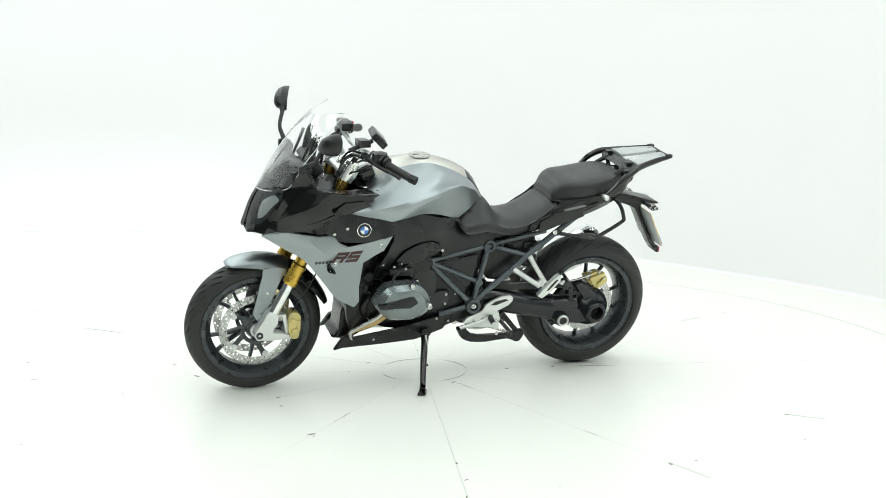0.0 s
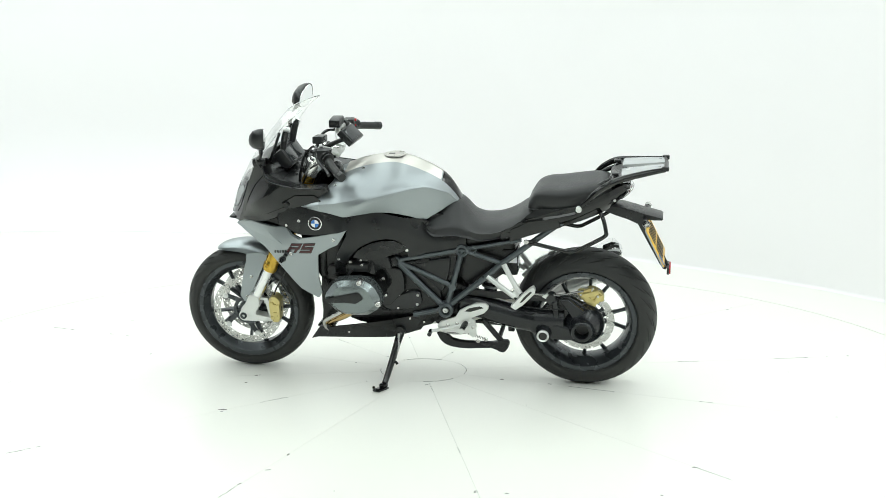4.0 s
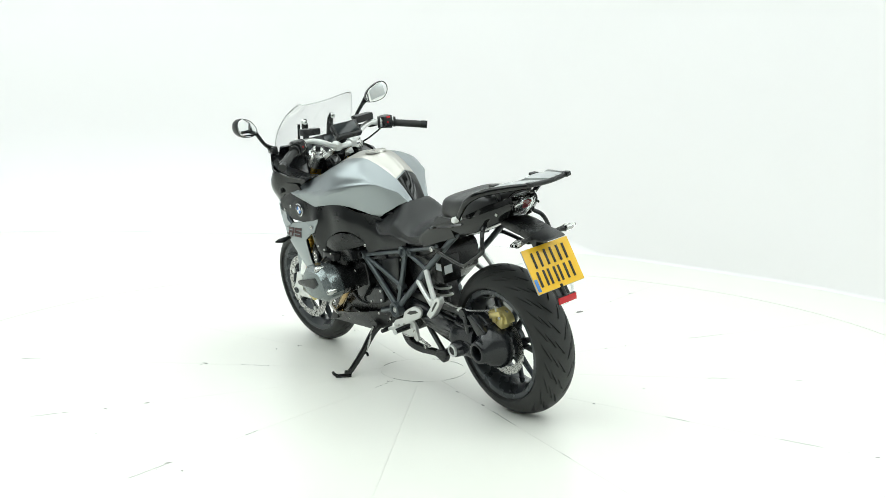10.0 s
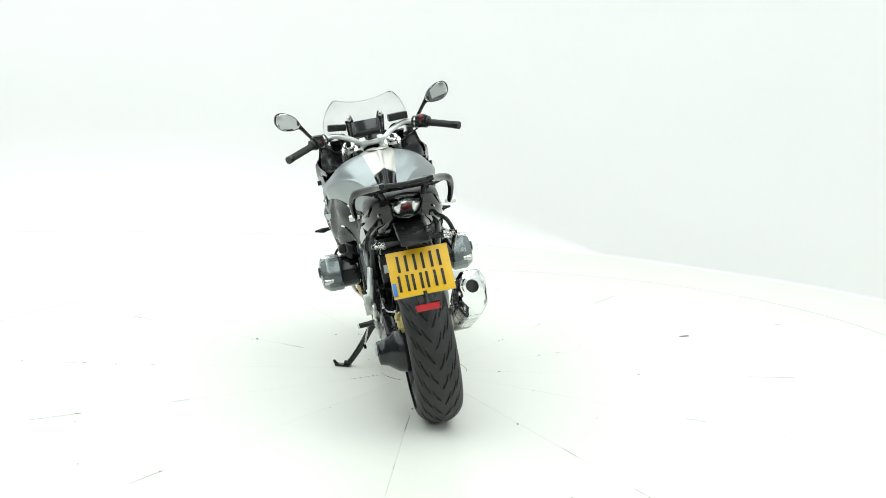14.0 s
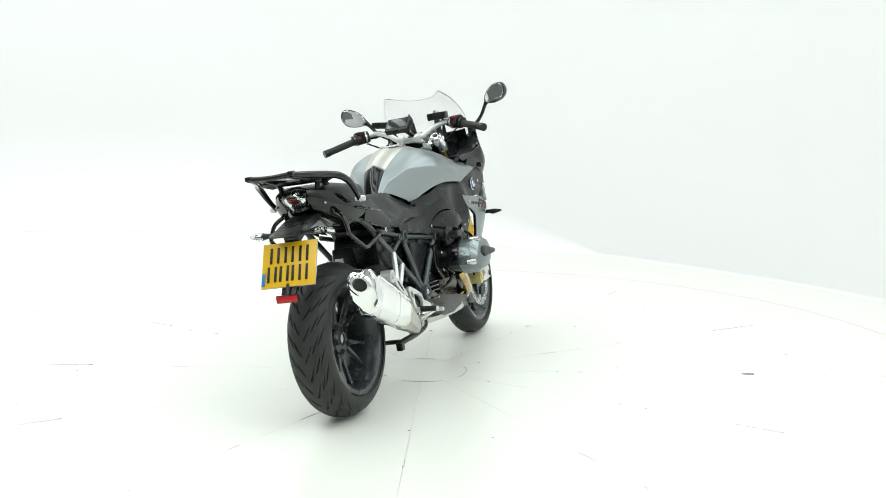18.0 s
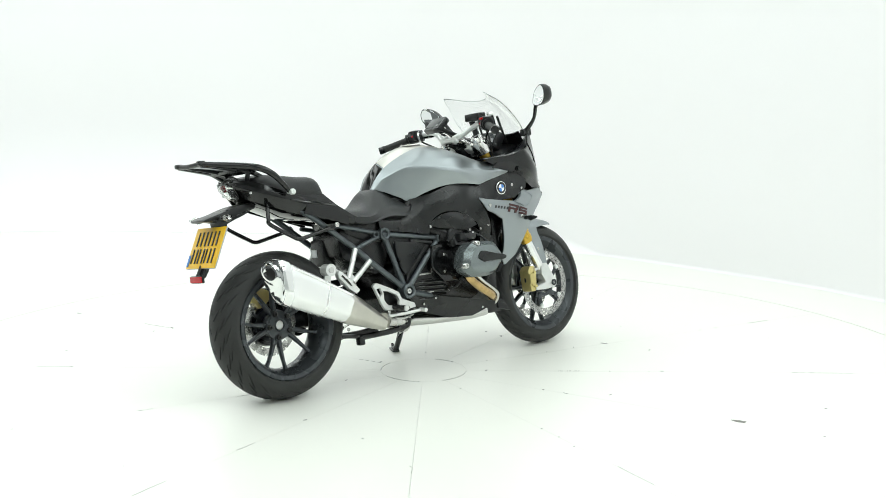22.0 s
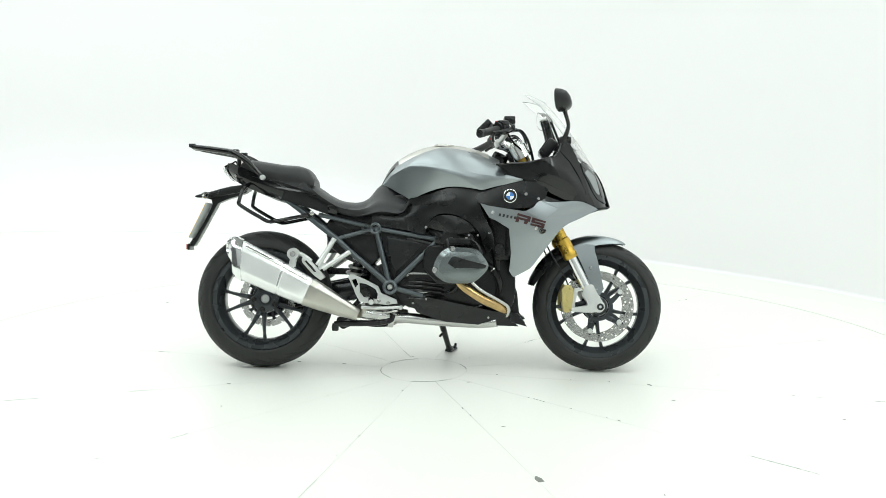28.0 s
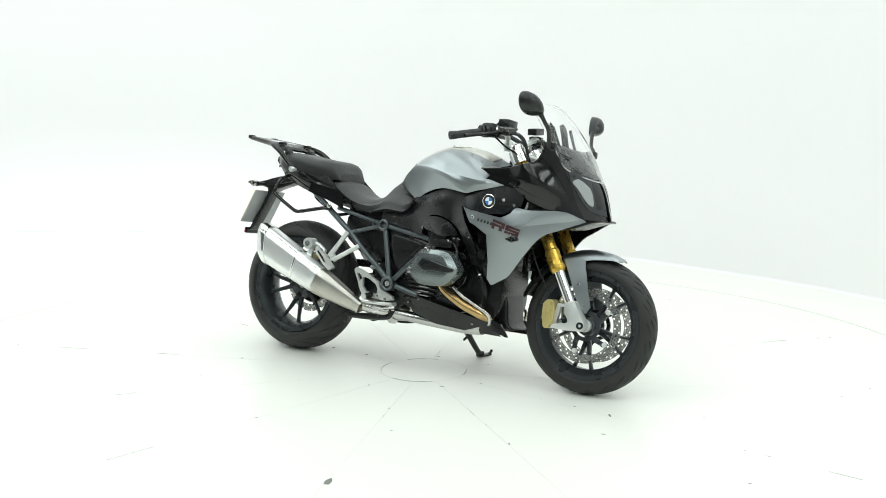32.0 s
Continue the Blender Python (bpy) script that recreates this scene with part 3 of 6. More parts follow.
# fuel tank
def tank():
    # stations from the tail forward: crown height, then (y, z) of cover edge, two shoulder points, upper fold, knee ridge, flank and lower edge
    st = {.535: (.836, (.034, .834), (.039, .833), (.043, .832), (.046, .831), (.049, .829), (.050, .827), (.050, .825)),
          .556: (.884, (.040, .866), (.045, .861), (.050, .856), (.054, .852), (.058, .846), (.059, .840), (.058, .832)),
          .580: (.922, (.046, .896), (.054, .890), (.060, .885), (.066, .881), (.073, .872), (.075, .848), (.077, .824)),
          .610: (.952, (.052, .924), (.066, .915), (.080, .906), (.090, .899), (.098, .888), (.100, .846), (.099, .806)),
          .645: (.974, (.058, .947), (.080, .937), (.100, .925), (.114, .917), (.123, .905), (.120, .846), (.114, .788)),
          .678: (.991, (.063, .964), (.093, .953), (.122, .939), (.138, .927), (.148, .914), (.138, .842), (.126, .772)),
          .735: (1.012, (.071, .989), (.114, .976), (.151, .952), (.170, .928), (.181, .907), (.172, .850), (.160, .797)),
          .80: (1.024, (.079, 1.007), (.133, .990), (.178, .958), (.203, .922), (.216, .895), (.206, .855), (.190, .818)),
          .865: (1.023, (.086, 1.005), (.146, .987), (.198, .954), (.226, .912), (.238, .880), (.230, .855), (.216, .827)),
          .925: (1.014, (.090, .995), (.150, .978), (.204, .946), (.246, .896), (.249, .857), (.246, .842), (.238, .823)),
          .965: (1.004, (.092, .983), (.152, .967), (.206, .937), (.253, .886), (.251, .836), (.250, .828), (.246, .817)),
          1.00: (.991, (.094, .970), (.154, .955), (.207, .928), (.257, .880), (.252, .820), (.2515, .817), (.250, .813)),
          1.05: (.972, (.096, .944), (.158, .934), (.209, .912), (.261, .873), (.256, .836), (.255, .831), (.253, .826))}
    rows = [[Vector((x, 0, sec[0]))] + [Vector((x, y, z)) for y, z in sec[1:]] for x, sec in st.items()]
    rows.append([Vector(p) for p in ((1.075, 0, .960), (1.075, .098, .930), (1.085, .165, .921), (1.095, .212, .904), (1.10, .263, .870), (1.10, .258, .846), (1.10, .257, .841), (1.10, .255, .837))])
    long = [spline(c, 6) for c in zip(*rows)]
    fine = []
    for r in zip(*long):
        half = spline(r[:5], 4) + spline([r[4], (r[4] + r[5]) / 2 + Vector((0, .0035, .002)), r[5]], 3)[1:] + spline(r[5:], 3)[1:]
        for p in half:
            # a soft fold climbs from the lower front corner to the shoulder
            d = (p.x - .90) * .557 + (p.z - .88) * .83
            fade = max(0, min(1, (p.y - .07) / .07)) * max(0, min(1, (p.z - .82) / .05)) * max(0, min(1, (1.02 - p.x) / .08))
            p.y += .0055 * fade * math.exp(-(d / (.022 if d > 0 else .06)) ** 2) - .004 * fade * math.exp(-((d - .06) / .035) ** 2)
        fine.append(half)
    bm, _ = grid([[Vector((p.x, -p.y, p.z)) for p in reversed(r[1:])] + r for r in fine])
    bmesh.ops.recalc_face_normals(bm, faces=bm.faces)
    bmesh.ops.solidify(bm, geom=bm.faces[:], thickness=.003)
    t = part("fuel_tank", bm, SILVER, bike, "matt silver-grey creased fuel tank", angle=15)
    for s in (1, -1):
        tip = [[(1.085, .165 * s, .921), (1.095, .212 * s, .904), (1.10, .263 * s, .870), (1.10, .255 * s, .837)],
               [(1.115, .190 * s, .904), (1.13, .225 * s, .891), (1.135, .264 * s, .866), (1.135, .257 * s, .846)],
               [(1.170, .238 * s, .868), (1.172, .246 * s, .866), (1.176, .260 * s, .861), (1.174, .256 * s, .855)]]
        part("tank_wing", patch(tip, 5, 5, 0.003), SILVER, t, angle=28)

    def strip(x0, x1, k, out):
        """A cover that follows the tank's crown, k columns to each side."""
        part_rows = []
        for i, r in enumerate(fine):
            if not x0 <= r[0].x <= x1:
                continue
            a, b = fine[max(i - 1, 0)][0], fine[min(i + 1, len(fine) - 1)][0]
            n = Vector((-(b.z - a.z), 0, b.x - a.x)).normalized()
            half = [r[j] + n * (out if j < k else -.002) for j in range(k + 1)]
            part_rows.append([Vector((p.x, -p.y, p.z)) for p in reversed(half[1:])] + half)
        bm, _ = grid(part_rows)
        bmesh.ops.recalc_face_normals(bm, faces=bm.faces)
        return bm

    c = part("centre_cover", strip(.614, 1.03, 4, .0035), CHAMP, t, "lighter warm silver tank centre cover", angle=50)
    part("rear_cover", strip(.5, .613, 4, .0035), SATINK, t, "gloss black tank tail cover", angle=50)
    tilt = Matrix.Translation((.822, 0, 1.0262)) @ Matrix.Rotation(radians(2), 4, "Y") @ Matrix.Rotation(radians(90), 4, "X")
    cap = part("filler_cap", lathe([(.0005, .0015), (.030, .0015), (.031, .0), (.034, .0), (.035, .002), (.046, .0015), (.048, -.004), (.0005, -.004)], 36, closed=False), CHAMP, c, "flush round silver filler cap", m=tilt)
    part("lock_flap", block((.834, 0, 1.0272), (.026, .010, .003), .001), INK, cap, "dark lock flap")
    for k in range(6):
        q = radians(60 * k + 20)
        part("bolt", lathe([(.0005, .0028), (.003, .0028), (.003, 0), (.0005, 0)], 10, (.041 * math.cos(q), 0, .041 * math.sin(q)), closed=False), STEEL, cap, m=tilt)
    for s in (1, -1):
        for x, y, z in ((.935, .107, .990), (1.045, .175, .930)):
            part("bolt", rod((x, y * s, z - .006), (x + .001, (y + .002) * s, z + .0015), .006, 10), STEEL, t)


# seats
def cushion(st, n=5, box=0.0):
    rings = []
    for x, z, w, zb, *slope in st:
        h = z - zb
        soft = [(0, z), (w * .45, z - .002), (w * .78, z - .010 - h * .05), (w * .96, z - .02 - h * .22), (w, z - h * .55), (w * .97, zb + h * .05), (w * .85, zb)]
        hard = [(0, z), (w * .5, z), (w * .84, z - .006), (w * .955, z - .020), (w, z - .030 - h * .2), (w * .985, zb + h * .08), (w * .9, zb)]
        half = [(a[0] + (b[0] - a[0]) * box, a[1] + (b[1] - a[1]) * box) for a, b in zip(soft, hard)]
        if slope:
            # sloping shoulders beside the narrow nose
            steep = [(0, z), (w * .30, z - .004), (w * .52, z - .012 - h * .10), (w * .74, z - .015 - h * .34), (w * .93, z - h * .62), (w, zb + h * .20), (w * .9, zb)]
            half = [(a[0] + (b[0] - a[0]) * slope[0], a[1] + (b[1] - a[1]) * slope[0]) for a, b in zip(half, steep)]
        rings.append([(x, y, q) for y, q in half] + [(x, -y, q) for y, q in reversed(half[1:])])
    long = list(zip(*[spline(c, n) for c in zip(*rings)]))
    return loft([spline(r, 2, True) for r in long])


tank()
s = part("rider_seat", cushion([(.205, .842, .128, .80), (.25, .826, .142, .768), (.30, .792, .148, .735), (.36, .766, .147, .705), (.43, .760, .148, .692, .15), (.48, .782, .149, .698, .6), (.52, .830, .150, .702, .9), (.555, .846, .152, .703, 1), (.60, .826, .154, .700, .9), (.635, .800, .156, .706, .6), (.658, .780, .154, .728, .3), (.674, .768, .146, .755)]), SEATV, bike, "black vinyl rider seat")
s = part("pillion_seat", cushion([(-.112, .925, .085, .895), (-.09, .944, .115, .882), (-.04, .946, .138, .868), (.03, .936, .149, .852), (.10, .926, .149, .840), (.165, .921, .138, .832), (.205, .904, .121, .828), (.234, .862, .104, .828)], 5, .9), SEATV, bike, "black vinyl pillion seat")


# fairings
F_FLAT = height([(.50, .68, .124), (.56, .66, .130), (.65, .70, .138), (.61, .64, .140), (.68, .772, .132), (.67, .73, .136), (.761, .80, .174), (.736, .604, .162), (.80, .735, .202), (.862, .83, .203), (.90, .755, .232), (.887, .69, .224), (.987, .81, .229), (.99, .65, .244), (1.08, .84, .244), (1.12, .786, .261), (1.19, .855, .252), (1.24, .76, .264), (1.05, .72, .252), (1.05, .55, .205)])


def fold(x, z):
    """How far the folded edge below the seat stands out of the side cover."""
    line = .684 if x < .64 else .684 + (x - .64) * .52 if x < .76 else .746 + (x - .76) * .33
    d = z - line
    fade = max(0, min(1, (x - .50) / .06)) * max(0, min(1, (.93 - x) / .10))
    return .0075 * fade * (math.exp(-(d / .018) ** 2) if d > 0 else math.exp(-(d / .040) ** 2))


def F_SIDE(x, z):
    """The side cover's flank with its rounded leg in front of the intake."""
    c = 1.005 + .06 * max(0, (.74 - z)) / .2
    return F_FLAT(x, z) + fold(x, z) + .013 * math.exp(-((x - c) / .034) ** 2) * min(1, max(0, (.84 - z) / .08)) - .008 * math.exp(-((x - c + .085) / .04) ** 2) * min(1, max(0, (.82 - z) / .06))


F_SILV = height([(.987, .756, .246), (1.112, .735, .266), (1.19, .722, .272), (1.06, .68, .258), (1.12, .645, .256), (1.25, .765, .254), (1.35, .767, .222), (1.43, .768, .182), (1.515, .738, .128), (1.26, .66, .262), (1.36, .68, .222), (1.127, .53, .238), (1.14, .43, .212), (1.225, .48, .214), (1.30, .58, .226)])
F_NOSE = height([(1.38, .855, .232), (1.06, .93, .236), (1.20, .937, .256), (1.30, .965, .260), (1.37, 1.045, .222), (1.345, .965, .238), (1.42, .95, .190), (1.45, .88, .170), (1.478, .80, .146), (1.508, .743, .124), (1.46, .767, .170), (1.362, .775, .214), (1.24, .85, .258), (1.187, .86, .256), (1.30, .87, .268)])
OUT_SIDE = [(.500, .662), (.498, .715), (.61, .720), (.640, .735), (.660, .765), (.680, .778)] + smooth2([(.761, .794), (.862, .826), (.93, .822), (.987, .813), (1.04, .828), (1.10, .842), (1.19, .858)], 2) + [(1.245, .850), (1.285, .815), (1.275, .775), (1.245, .762), (1.20, .735), (1.11, .730), (1.03, .742), (.985, .756), (.99, .73)] + smooth2([(1.01, .69), (1.045, .62), (1.055, .55)], 3) + [(1.02, .535)] + smooth2([(1.0, .58), (.985, .625), (.955, .660), (.910, .690), (.855, .707), (.798, .703), (.757, .672), (.748, .640)], 2) + smooth2([(.745, .622), (.735, .613), (.67, .630), (.606, .640), (.55, .650)], 3)
OUT_SILV = [(.987, .757), (1.037, .741), (1.112, .729), (1.186, .719), (1.225, .738), (1.245, .769)] + smooth2([(1.298, .760), (1.36, .764), (1.424, .769), (1.47, .757), (1.512, .738)], 2) + [(1.516, .732)] + smooth2([(1.43, .690), (1.36, .654), (1.298, .58), (1.224, .48), (1.199, .46)], 3) + [(1.145, .430), (1.137, .430), (1.120, .455), (1.127, .53), (1.117, .642), (1.062, .676), (1.030, .690)]
OUT_NOSE = [(1.055, .925), (1.199, .935), (1.29, .955), (1.325, .972), (1.342, 1.02), (1.368, 1.046), (1.395, 1.0), (1.42, .95), (1.45, .88), (1.478, .80), (1.508, .743), (1.485, .748), (1.461, .765), (1.40, .768), (1.362, .773), (1.30, .80), (1.237, .846), (1.187, .856), (1.12, .885)]


def F_FOLD(x, z):
    """The upper fairing side with its crease from the mirror foot to the nose."""
    d = (x - 1.28) * .623 + (z - .945) * .782
    u = (x - 1.28) * .782 - (z - .945) * .623
    fade = max(0, min(1, (u + .06) / .06)) * max(0, min(1, (.25 - u) / .08))
    return F_NOSE(x, z) + .011 * fade * math.exp(-(d / (.018 if d > 0 else .055)) ** 2)


def F_RAISED(x, z):
    """The proud upper part of the silver fairing, level with it at its lower edge."""
    return F_SILV(x, z) + .010 * max(0, min(1, (z - .688 - (x - 1.276) * .21) / .035))


def fairing():
    for s in (1, -1):
        p = part("side_cover", panel(OUT_SIDE, F_SIDE, s, 0.004, 0.013), MATT, bike, "matt black plastic side cover", angle=60)
        for x, z in ((.748, .647), (1.19, .795)):
            bolt(p, (x, (F_SIDE(x, z) + 0.001) * s, z), 0.007, s)
        p = part("side_fairing", panel(OUT_SILV, F_SILV, s, 0.005, 0.022), SILVER, bike, "matt silver-grey side fairing", angle=60)
        part("raised_panel", panel([(1.258, .7665), (1.298, .7595), (1.36, .7635), (1.424, .768), (1.465, .756), (1.500, .740), (1.44, .722), (1.36, .7055), (1.276, .688), (1.334, .734)], F_RAISED, s, .004, .012, .001), SILVER, p, angle=60)
        part("fairing_liner", panel(OUT_SILV, F_SILV, s, 0.002, 0.03, -0.011), MATT, p, "black inner face of the fairing", angle=60)
        for x, z in ((1.045, .712), (1.235, .645)):
            bolt(p, (x, (F_SILV(x, z) + 0.001) * s, z), 0.008, s)
        part("nose_filler", panel([(1.17, .868), (1.24, .855), (1.32, .81), (1.40, .785), (1.48, .77), (1.50, .742), (1.43, .75), (1.32, .735), (1.24, .725), (1.16, .75)], F_SILV, s, .003, .025, -.022), GLOSS, bike, "black inner fairing", angle=60)
        part("upper_trim", panel([(1.335, .990), (1.368, 1.046), (1.395, 1.0), (1.42, .95), (1.45, .88), (1.478, .80), (1.462, .80), (1.428, .875), (1.385, .940)], F_NOSE, s, .005, .02, .004), GLOSS, bike, "gloss black fairing trim beside the screen", angle=40)
        part("lower_trim", panel([(1.19, .864), (1.26, .850), (1.33, .818), (1.41, .790), (1.478, .772), (1.461, .765), (1.40, .768), (1.362, .773), (1.30, .80), (1.237, .846)], F_NOSE, s, .005, .02, .004), GLOSS, bike, "gloss black fairing lower trim", angle=40)
        part("fairing_lip", tube([(x, (F_NOSE(x, z) + .001) * s, z) for x, z in ((1.057, .925), (1.13, .930), (1.199, .935), (1.29, .955), (1.325, .972), (1.342, 1.02))], .0045, 8), GLOSS, bike)
        part("nose_side", panel(OUT_NOSE, F_FOLD, s, 0.004, 0.013), SATINK, bike, "satin black upper fairing side", angle=60)
    rows = [[(1.572, 0, .748), (1.562, .04, .744), (1.54, .085, .741), (1.508, .124, .742)],
            [(1.559, 0, .79), (1.545, .05, .79), (1.515, .10, .795), (1.478, .146, .80)],
            [(1.533, 0, .865), (1.52, .055, .865), (1.490, .115, .872), (1.45, .168, .88)],
            [(1.492, 0, .935), (1.48, .06, .937), (1.455, .125, .945), (1.42, .186, .95)]]
    part("nose", patch(rows, 5, 5, 0.003, True), GLOSS, bike, "gloss black front nose", angle=50)
    rows = [[(1.520, 0, .905), (1.502, .06, .91), (1.466, .125, .925), (1.415, .188, .958)],
            [(1.450, 0, 1.018), (1.436, .08, 1.02), (1.402, .15, 1.03), (1.364, .200, 1.05)],
            [(1.378, 0, 1.112), (1.366, .085, 1.115), (1.336, .155, 1.122), (1.302, .203, 1.13)],
            [(1.328, 0, 1.172), (1.316, .075, 1.176), (1.280, .140, 1.188), (1.246, .180, 1.196)],
            [(1.290, 0, 1.216), (1.272, .065, 1.222), (1.218, .118, 1.240), (1.184, .143, 1.245)]]
    w = part("windscreen", patch(rows, 5, 5, 0.003, True), CLEAR, bike, "clear acrylic windscreen", angle=60)
    w.visible_shadow = False
    side = [r[-1] for r in rows]
    for s in (1, -1):
        rim = [(x, y * s, z) for x, y, z in rows[0]] + [(x, y * s, z) for x, y, z in side[1:]] + [(x, y * s, z) for x, y, z in reversed(rows[-1][:-1])]
        part("screen_edge", tube(rim, .0014, 6, 5), EDGE, w)


fairing()


# engine
def engine():
    e = part("engine", solid(smooth2([(.62, .50), (.66, .60), (.80, .64), (.98, .62), (1.06, .56), (1.08, .44), (1.06, .34), (.98, .29), (.80, .27), (.66, .29), (.60, .36)], 3), -0.135, 0.135, 0.02), ENGINE, bike, "black boxer engine block")
    for s in (1, -1):
        dx = 0.05 if s > 0 else 0.0
        barrel = smooth2([(.792 + dx, .452), (.800 + dx, .492), (.818 + dx, .526), (.850 + dx, .548), (.915 + dx, .550), (.972 + dx, .540), (1.000 + dx, .512), (1.016 + dx, .478), (.996 + dx, .446), (.958 + dx, .416), (.900 + dx, .408), (.842 + dx, .412), (.806 + dx, .434)], 2)
        core = Vector((.90 + dx, .48))
        b = part("cylinder", loft([[Vector((core.x + (p - core.x) * k, y * s, core.y + (q - core.y) * k)) for p, q in barrel] for y, k in ((.12, .80), (.160, .84), (.168, .93), (.176, .955), (.182, .95), (.184, .975), (.250, .985), (.258, .97))]), SATINK, e, "black cylinder barrel with a smooth shell", angle=24)
        for x, z in ((.806, .515), (.798, .44)):
            bolt(b, (x + dx, .178 * s, z), .007, s, STEEL)
        out = smooth2([(.783 + dx, .452), (.792 + dx, .492), (.812 + dx, .528), (.850 + dx, .556), (.915 + dx, .558), (.978 + dx, .550), (1.010 + dx, .515), (1.030 + dx, .478), (1.008 + dx, .442), (.964 + dx, .406), (.900 + dx, .400), (.842 + dx, .404), (.800 + dx, .430)], 2)
        mid = Vector((.905 + dx, .478))
        dome = [[Vector((mid.x + (p - mid.x) * k, y * s, mid.y + (q - mid.y) * k)) for p, q in out] for y, k in ((.255, .97), (.262, 1.0), (.314, 1.0), (.320, .985), (.341, .80), (.346, .765), (.352, .50), (.354, .12))]
        h = part("cylinder_head_cover", loft(dome), HEADGREY, e, "granite grey cylinder head cover", angle=16)
        out = smooth2([(.852 + dx, .488), (.868 + dx, .514), (.890 + dx, .516), (.955 + dx, .500), (1.018 + dx, .484), (1.012 + dx, .468), (.985 + dx, .466), (.93 + dx, .468), (.885 + dx, .466)], 2)
        part("cover_insert", solid(out, 0.33 * s, 0.360 * s, 0.005, 2), MATT, h, "black plastic cover insert")
        for x, z in ((.873, .552), (.795, .460)):
            part("cap_bolt", lathe([(0.0005, 0.30 * s), (0.0135, 0.30 * s), (0.0135, 0.336 * s), (0.010, 0.341 * s), (0.006, 0.341 * s), (0.005, 0.336 * s), (0.0005, 0.336 * s)], 18, (x + dx, 0, z), closed=False), STEEL, h)
        part("intake_tube", tube([(.86 + dx, 0.20 * s, .55), (.84 + dx, 0.18 * s, .60), (.78 + dx, 0.13 * s, .64)], 0.03, 16), ENGINE, e)
        part("injector_cover", block((.90 + dx, 0.215 * s, .585), (.10, .07, .035), .01), MATT, e)
    for s in (1, -1):
        dx = .03 if s > 0 else 0
        shell = part("crankcase_shell", solid(smooth2([(.735 + dx, .46), (.740 + dx, .535), (.775 + dx, .565), (.93 + dx, .566), (.985 + dx, .53), (.99 + dx, .43), (.94 + dx, .392), (.80 + dx, .392)], 3), .110 * s, .172 * s, .018, 3), SATINK, e, "gloss black crankcase shell")
        for x, z in ((.765, .545), (.762, .44)):
            bolt(shell, (x + dx, .166 * s, z), .006, s, STEEL)
    part("front_cover", solid(smooth2([(1.04, .66), (1.11, .64), (1.14, .54), (1.15, .42), (1.145, .32), (1.11, .265), (1.06, .33), (1.04, .5)], 3), -0.135, 0.135, 0.02), ENGINE, bike, "black front engine cover")
    for s in (1, -1):
        part("radiator", block((1.13, 0.14 * s, .60), (.03, .11, .16), .006, Matrix.Rotation(radians(15 * s), 4, "Z")), ENGINE, bike, "black radiator behind the fairing")


engine()


# frame
def frame_tubes():
    f = None
    for s in (1, -1):
        A, PV, FN = (.517, .118 * s, .640), (.588, .150 * s, .377), (.806, .150 * s, .592)
        f = part("frame", tube([(.06, .13 * s, .80), (.143, .138 * s, .746), (.264, .140 * s, .652), (.347, .142 * s, .588), (.43, .145 * s, .514), (.53, .148 * s, .432), PV], 0.0128, 12), FRAME, bike, "dark grey tubular steel frame side")
        for a, b, r in ((A, PV, .0125), (A, FN, .0115), (PV, FN, .0128), ((.345, .14 * s, .592), A, .010), ((.26, .135 * s, .70), (.50, .12 * s, .645), .010), (PV, (.735, .14 * s, .338), .012)):
            part("tube", rod(a, b, r, 14), FRAME, f)
        for c, r, w in ((A, .027, .02), (FN, .024, .018), (PV, .033, .026), ((.470, .119 * s, .643), .016, .016)):
            part("node", lathe([(r * 0.55, (abs(c[1]) - w) * s), (r, (abs(c[1]) - w) * s), (r, (abs(c[1]) + w) * s), (r * 0.8, (abs(c[1]) + w + .003) * s), (r * 0.6, (abs(c[1]) + w) * s), (r * .55, (abs(c[1]) + w * .4) * s)], 24, (c[0], 0, c[2])), FRAME, f)
            part("node_cap", lathe([(0.0005, (abs(c[1]) + w * .2) * s), (r * .56, (abs(c[1]) + w * .2) * s), (r * .56, (abs(c[1]) + w * .3) * s), (0.0005, (abs(c[1]) + w * .3) * s)], 18, (c[0], 0, c[2]), closed=False), INK, f)
            if r > .032:
                part("pivot_bolt", lathe([(.0005, (abs(c[1]) + w * .2) * s), (.013, (abs(c[1]) + w * .2) * s), (.013, (abs(c[1]) + w * .8) * s), (.010, (abs(c[1]) + w * .95) * s), (.006, (abs(c[1]) + w * .95) * s), (.005, (abs(c[1]) + w * .6) * s), (.0005, (abs(c[1]) + w * .6) * s)], 18, (c[0], 0, c[2]), closed=False), ALU, f, "bright pivot bolt")
        if s > 0:
            part("tube", rod(FN, (.560, .132, .476), .0105, 14), FRAME, f)
            part("brace_boss", rod((.560, .118, .476), (.560, .150, .476), .016, 18), FRAME, f)


frame_tubes()


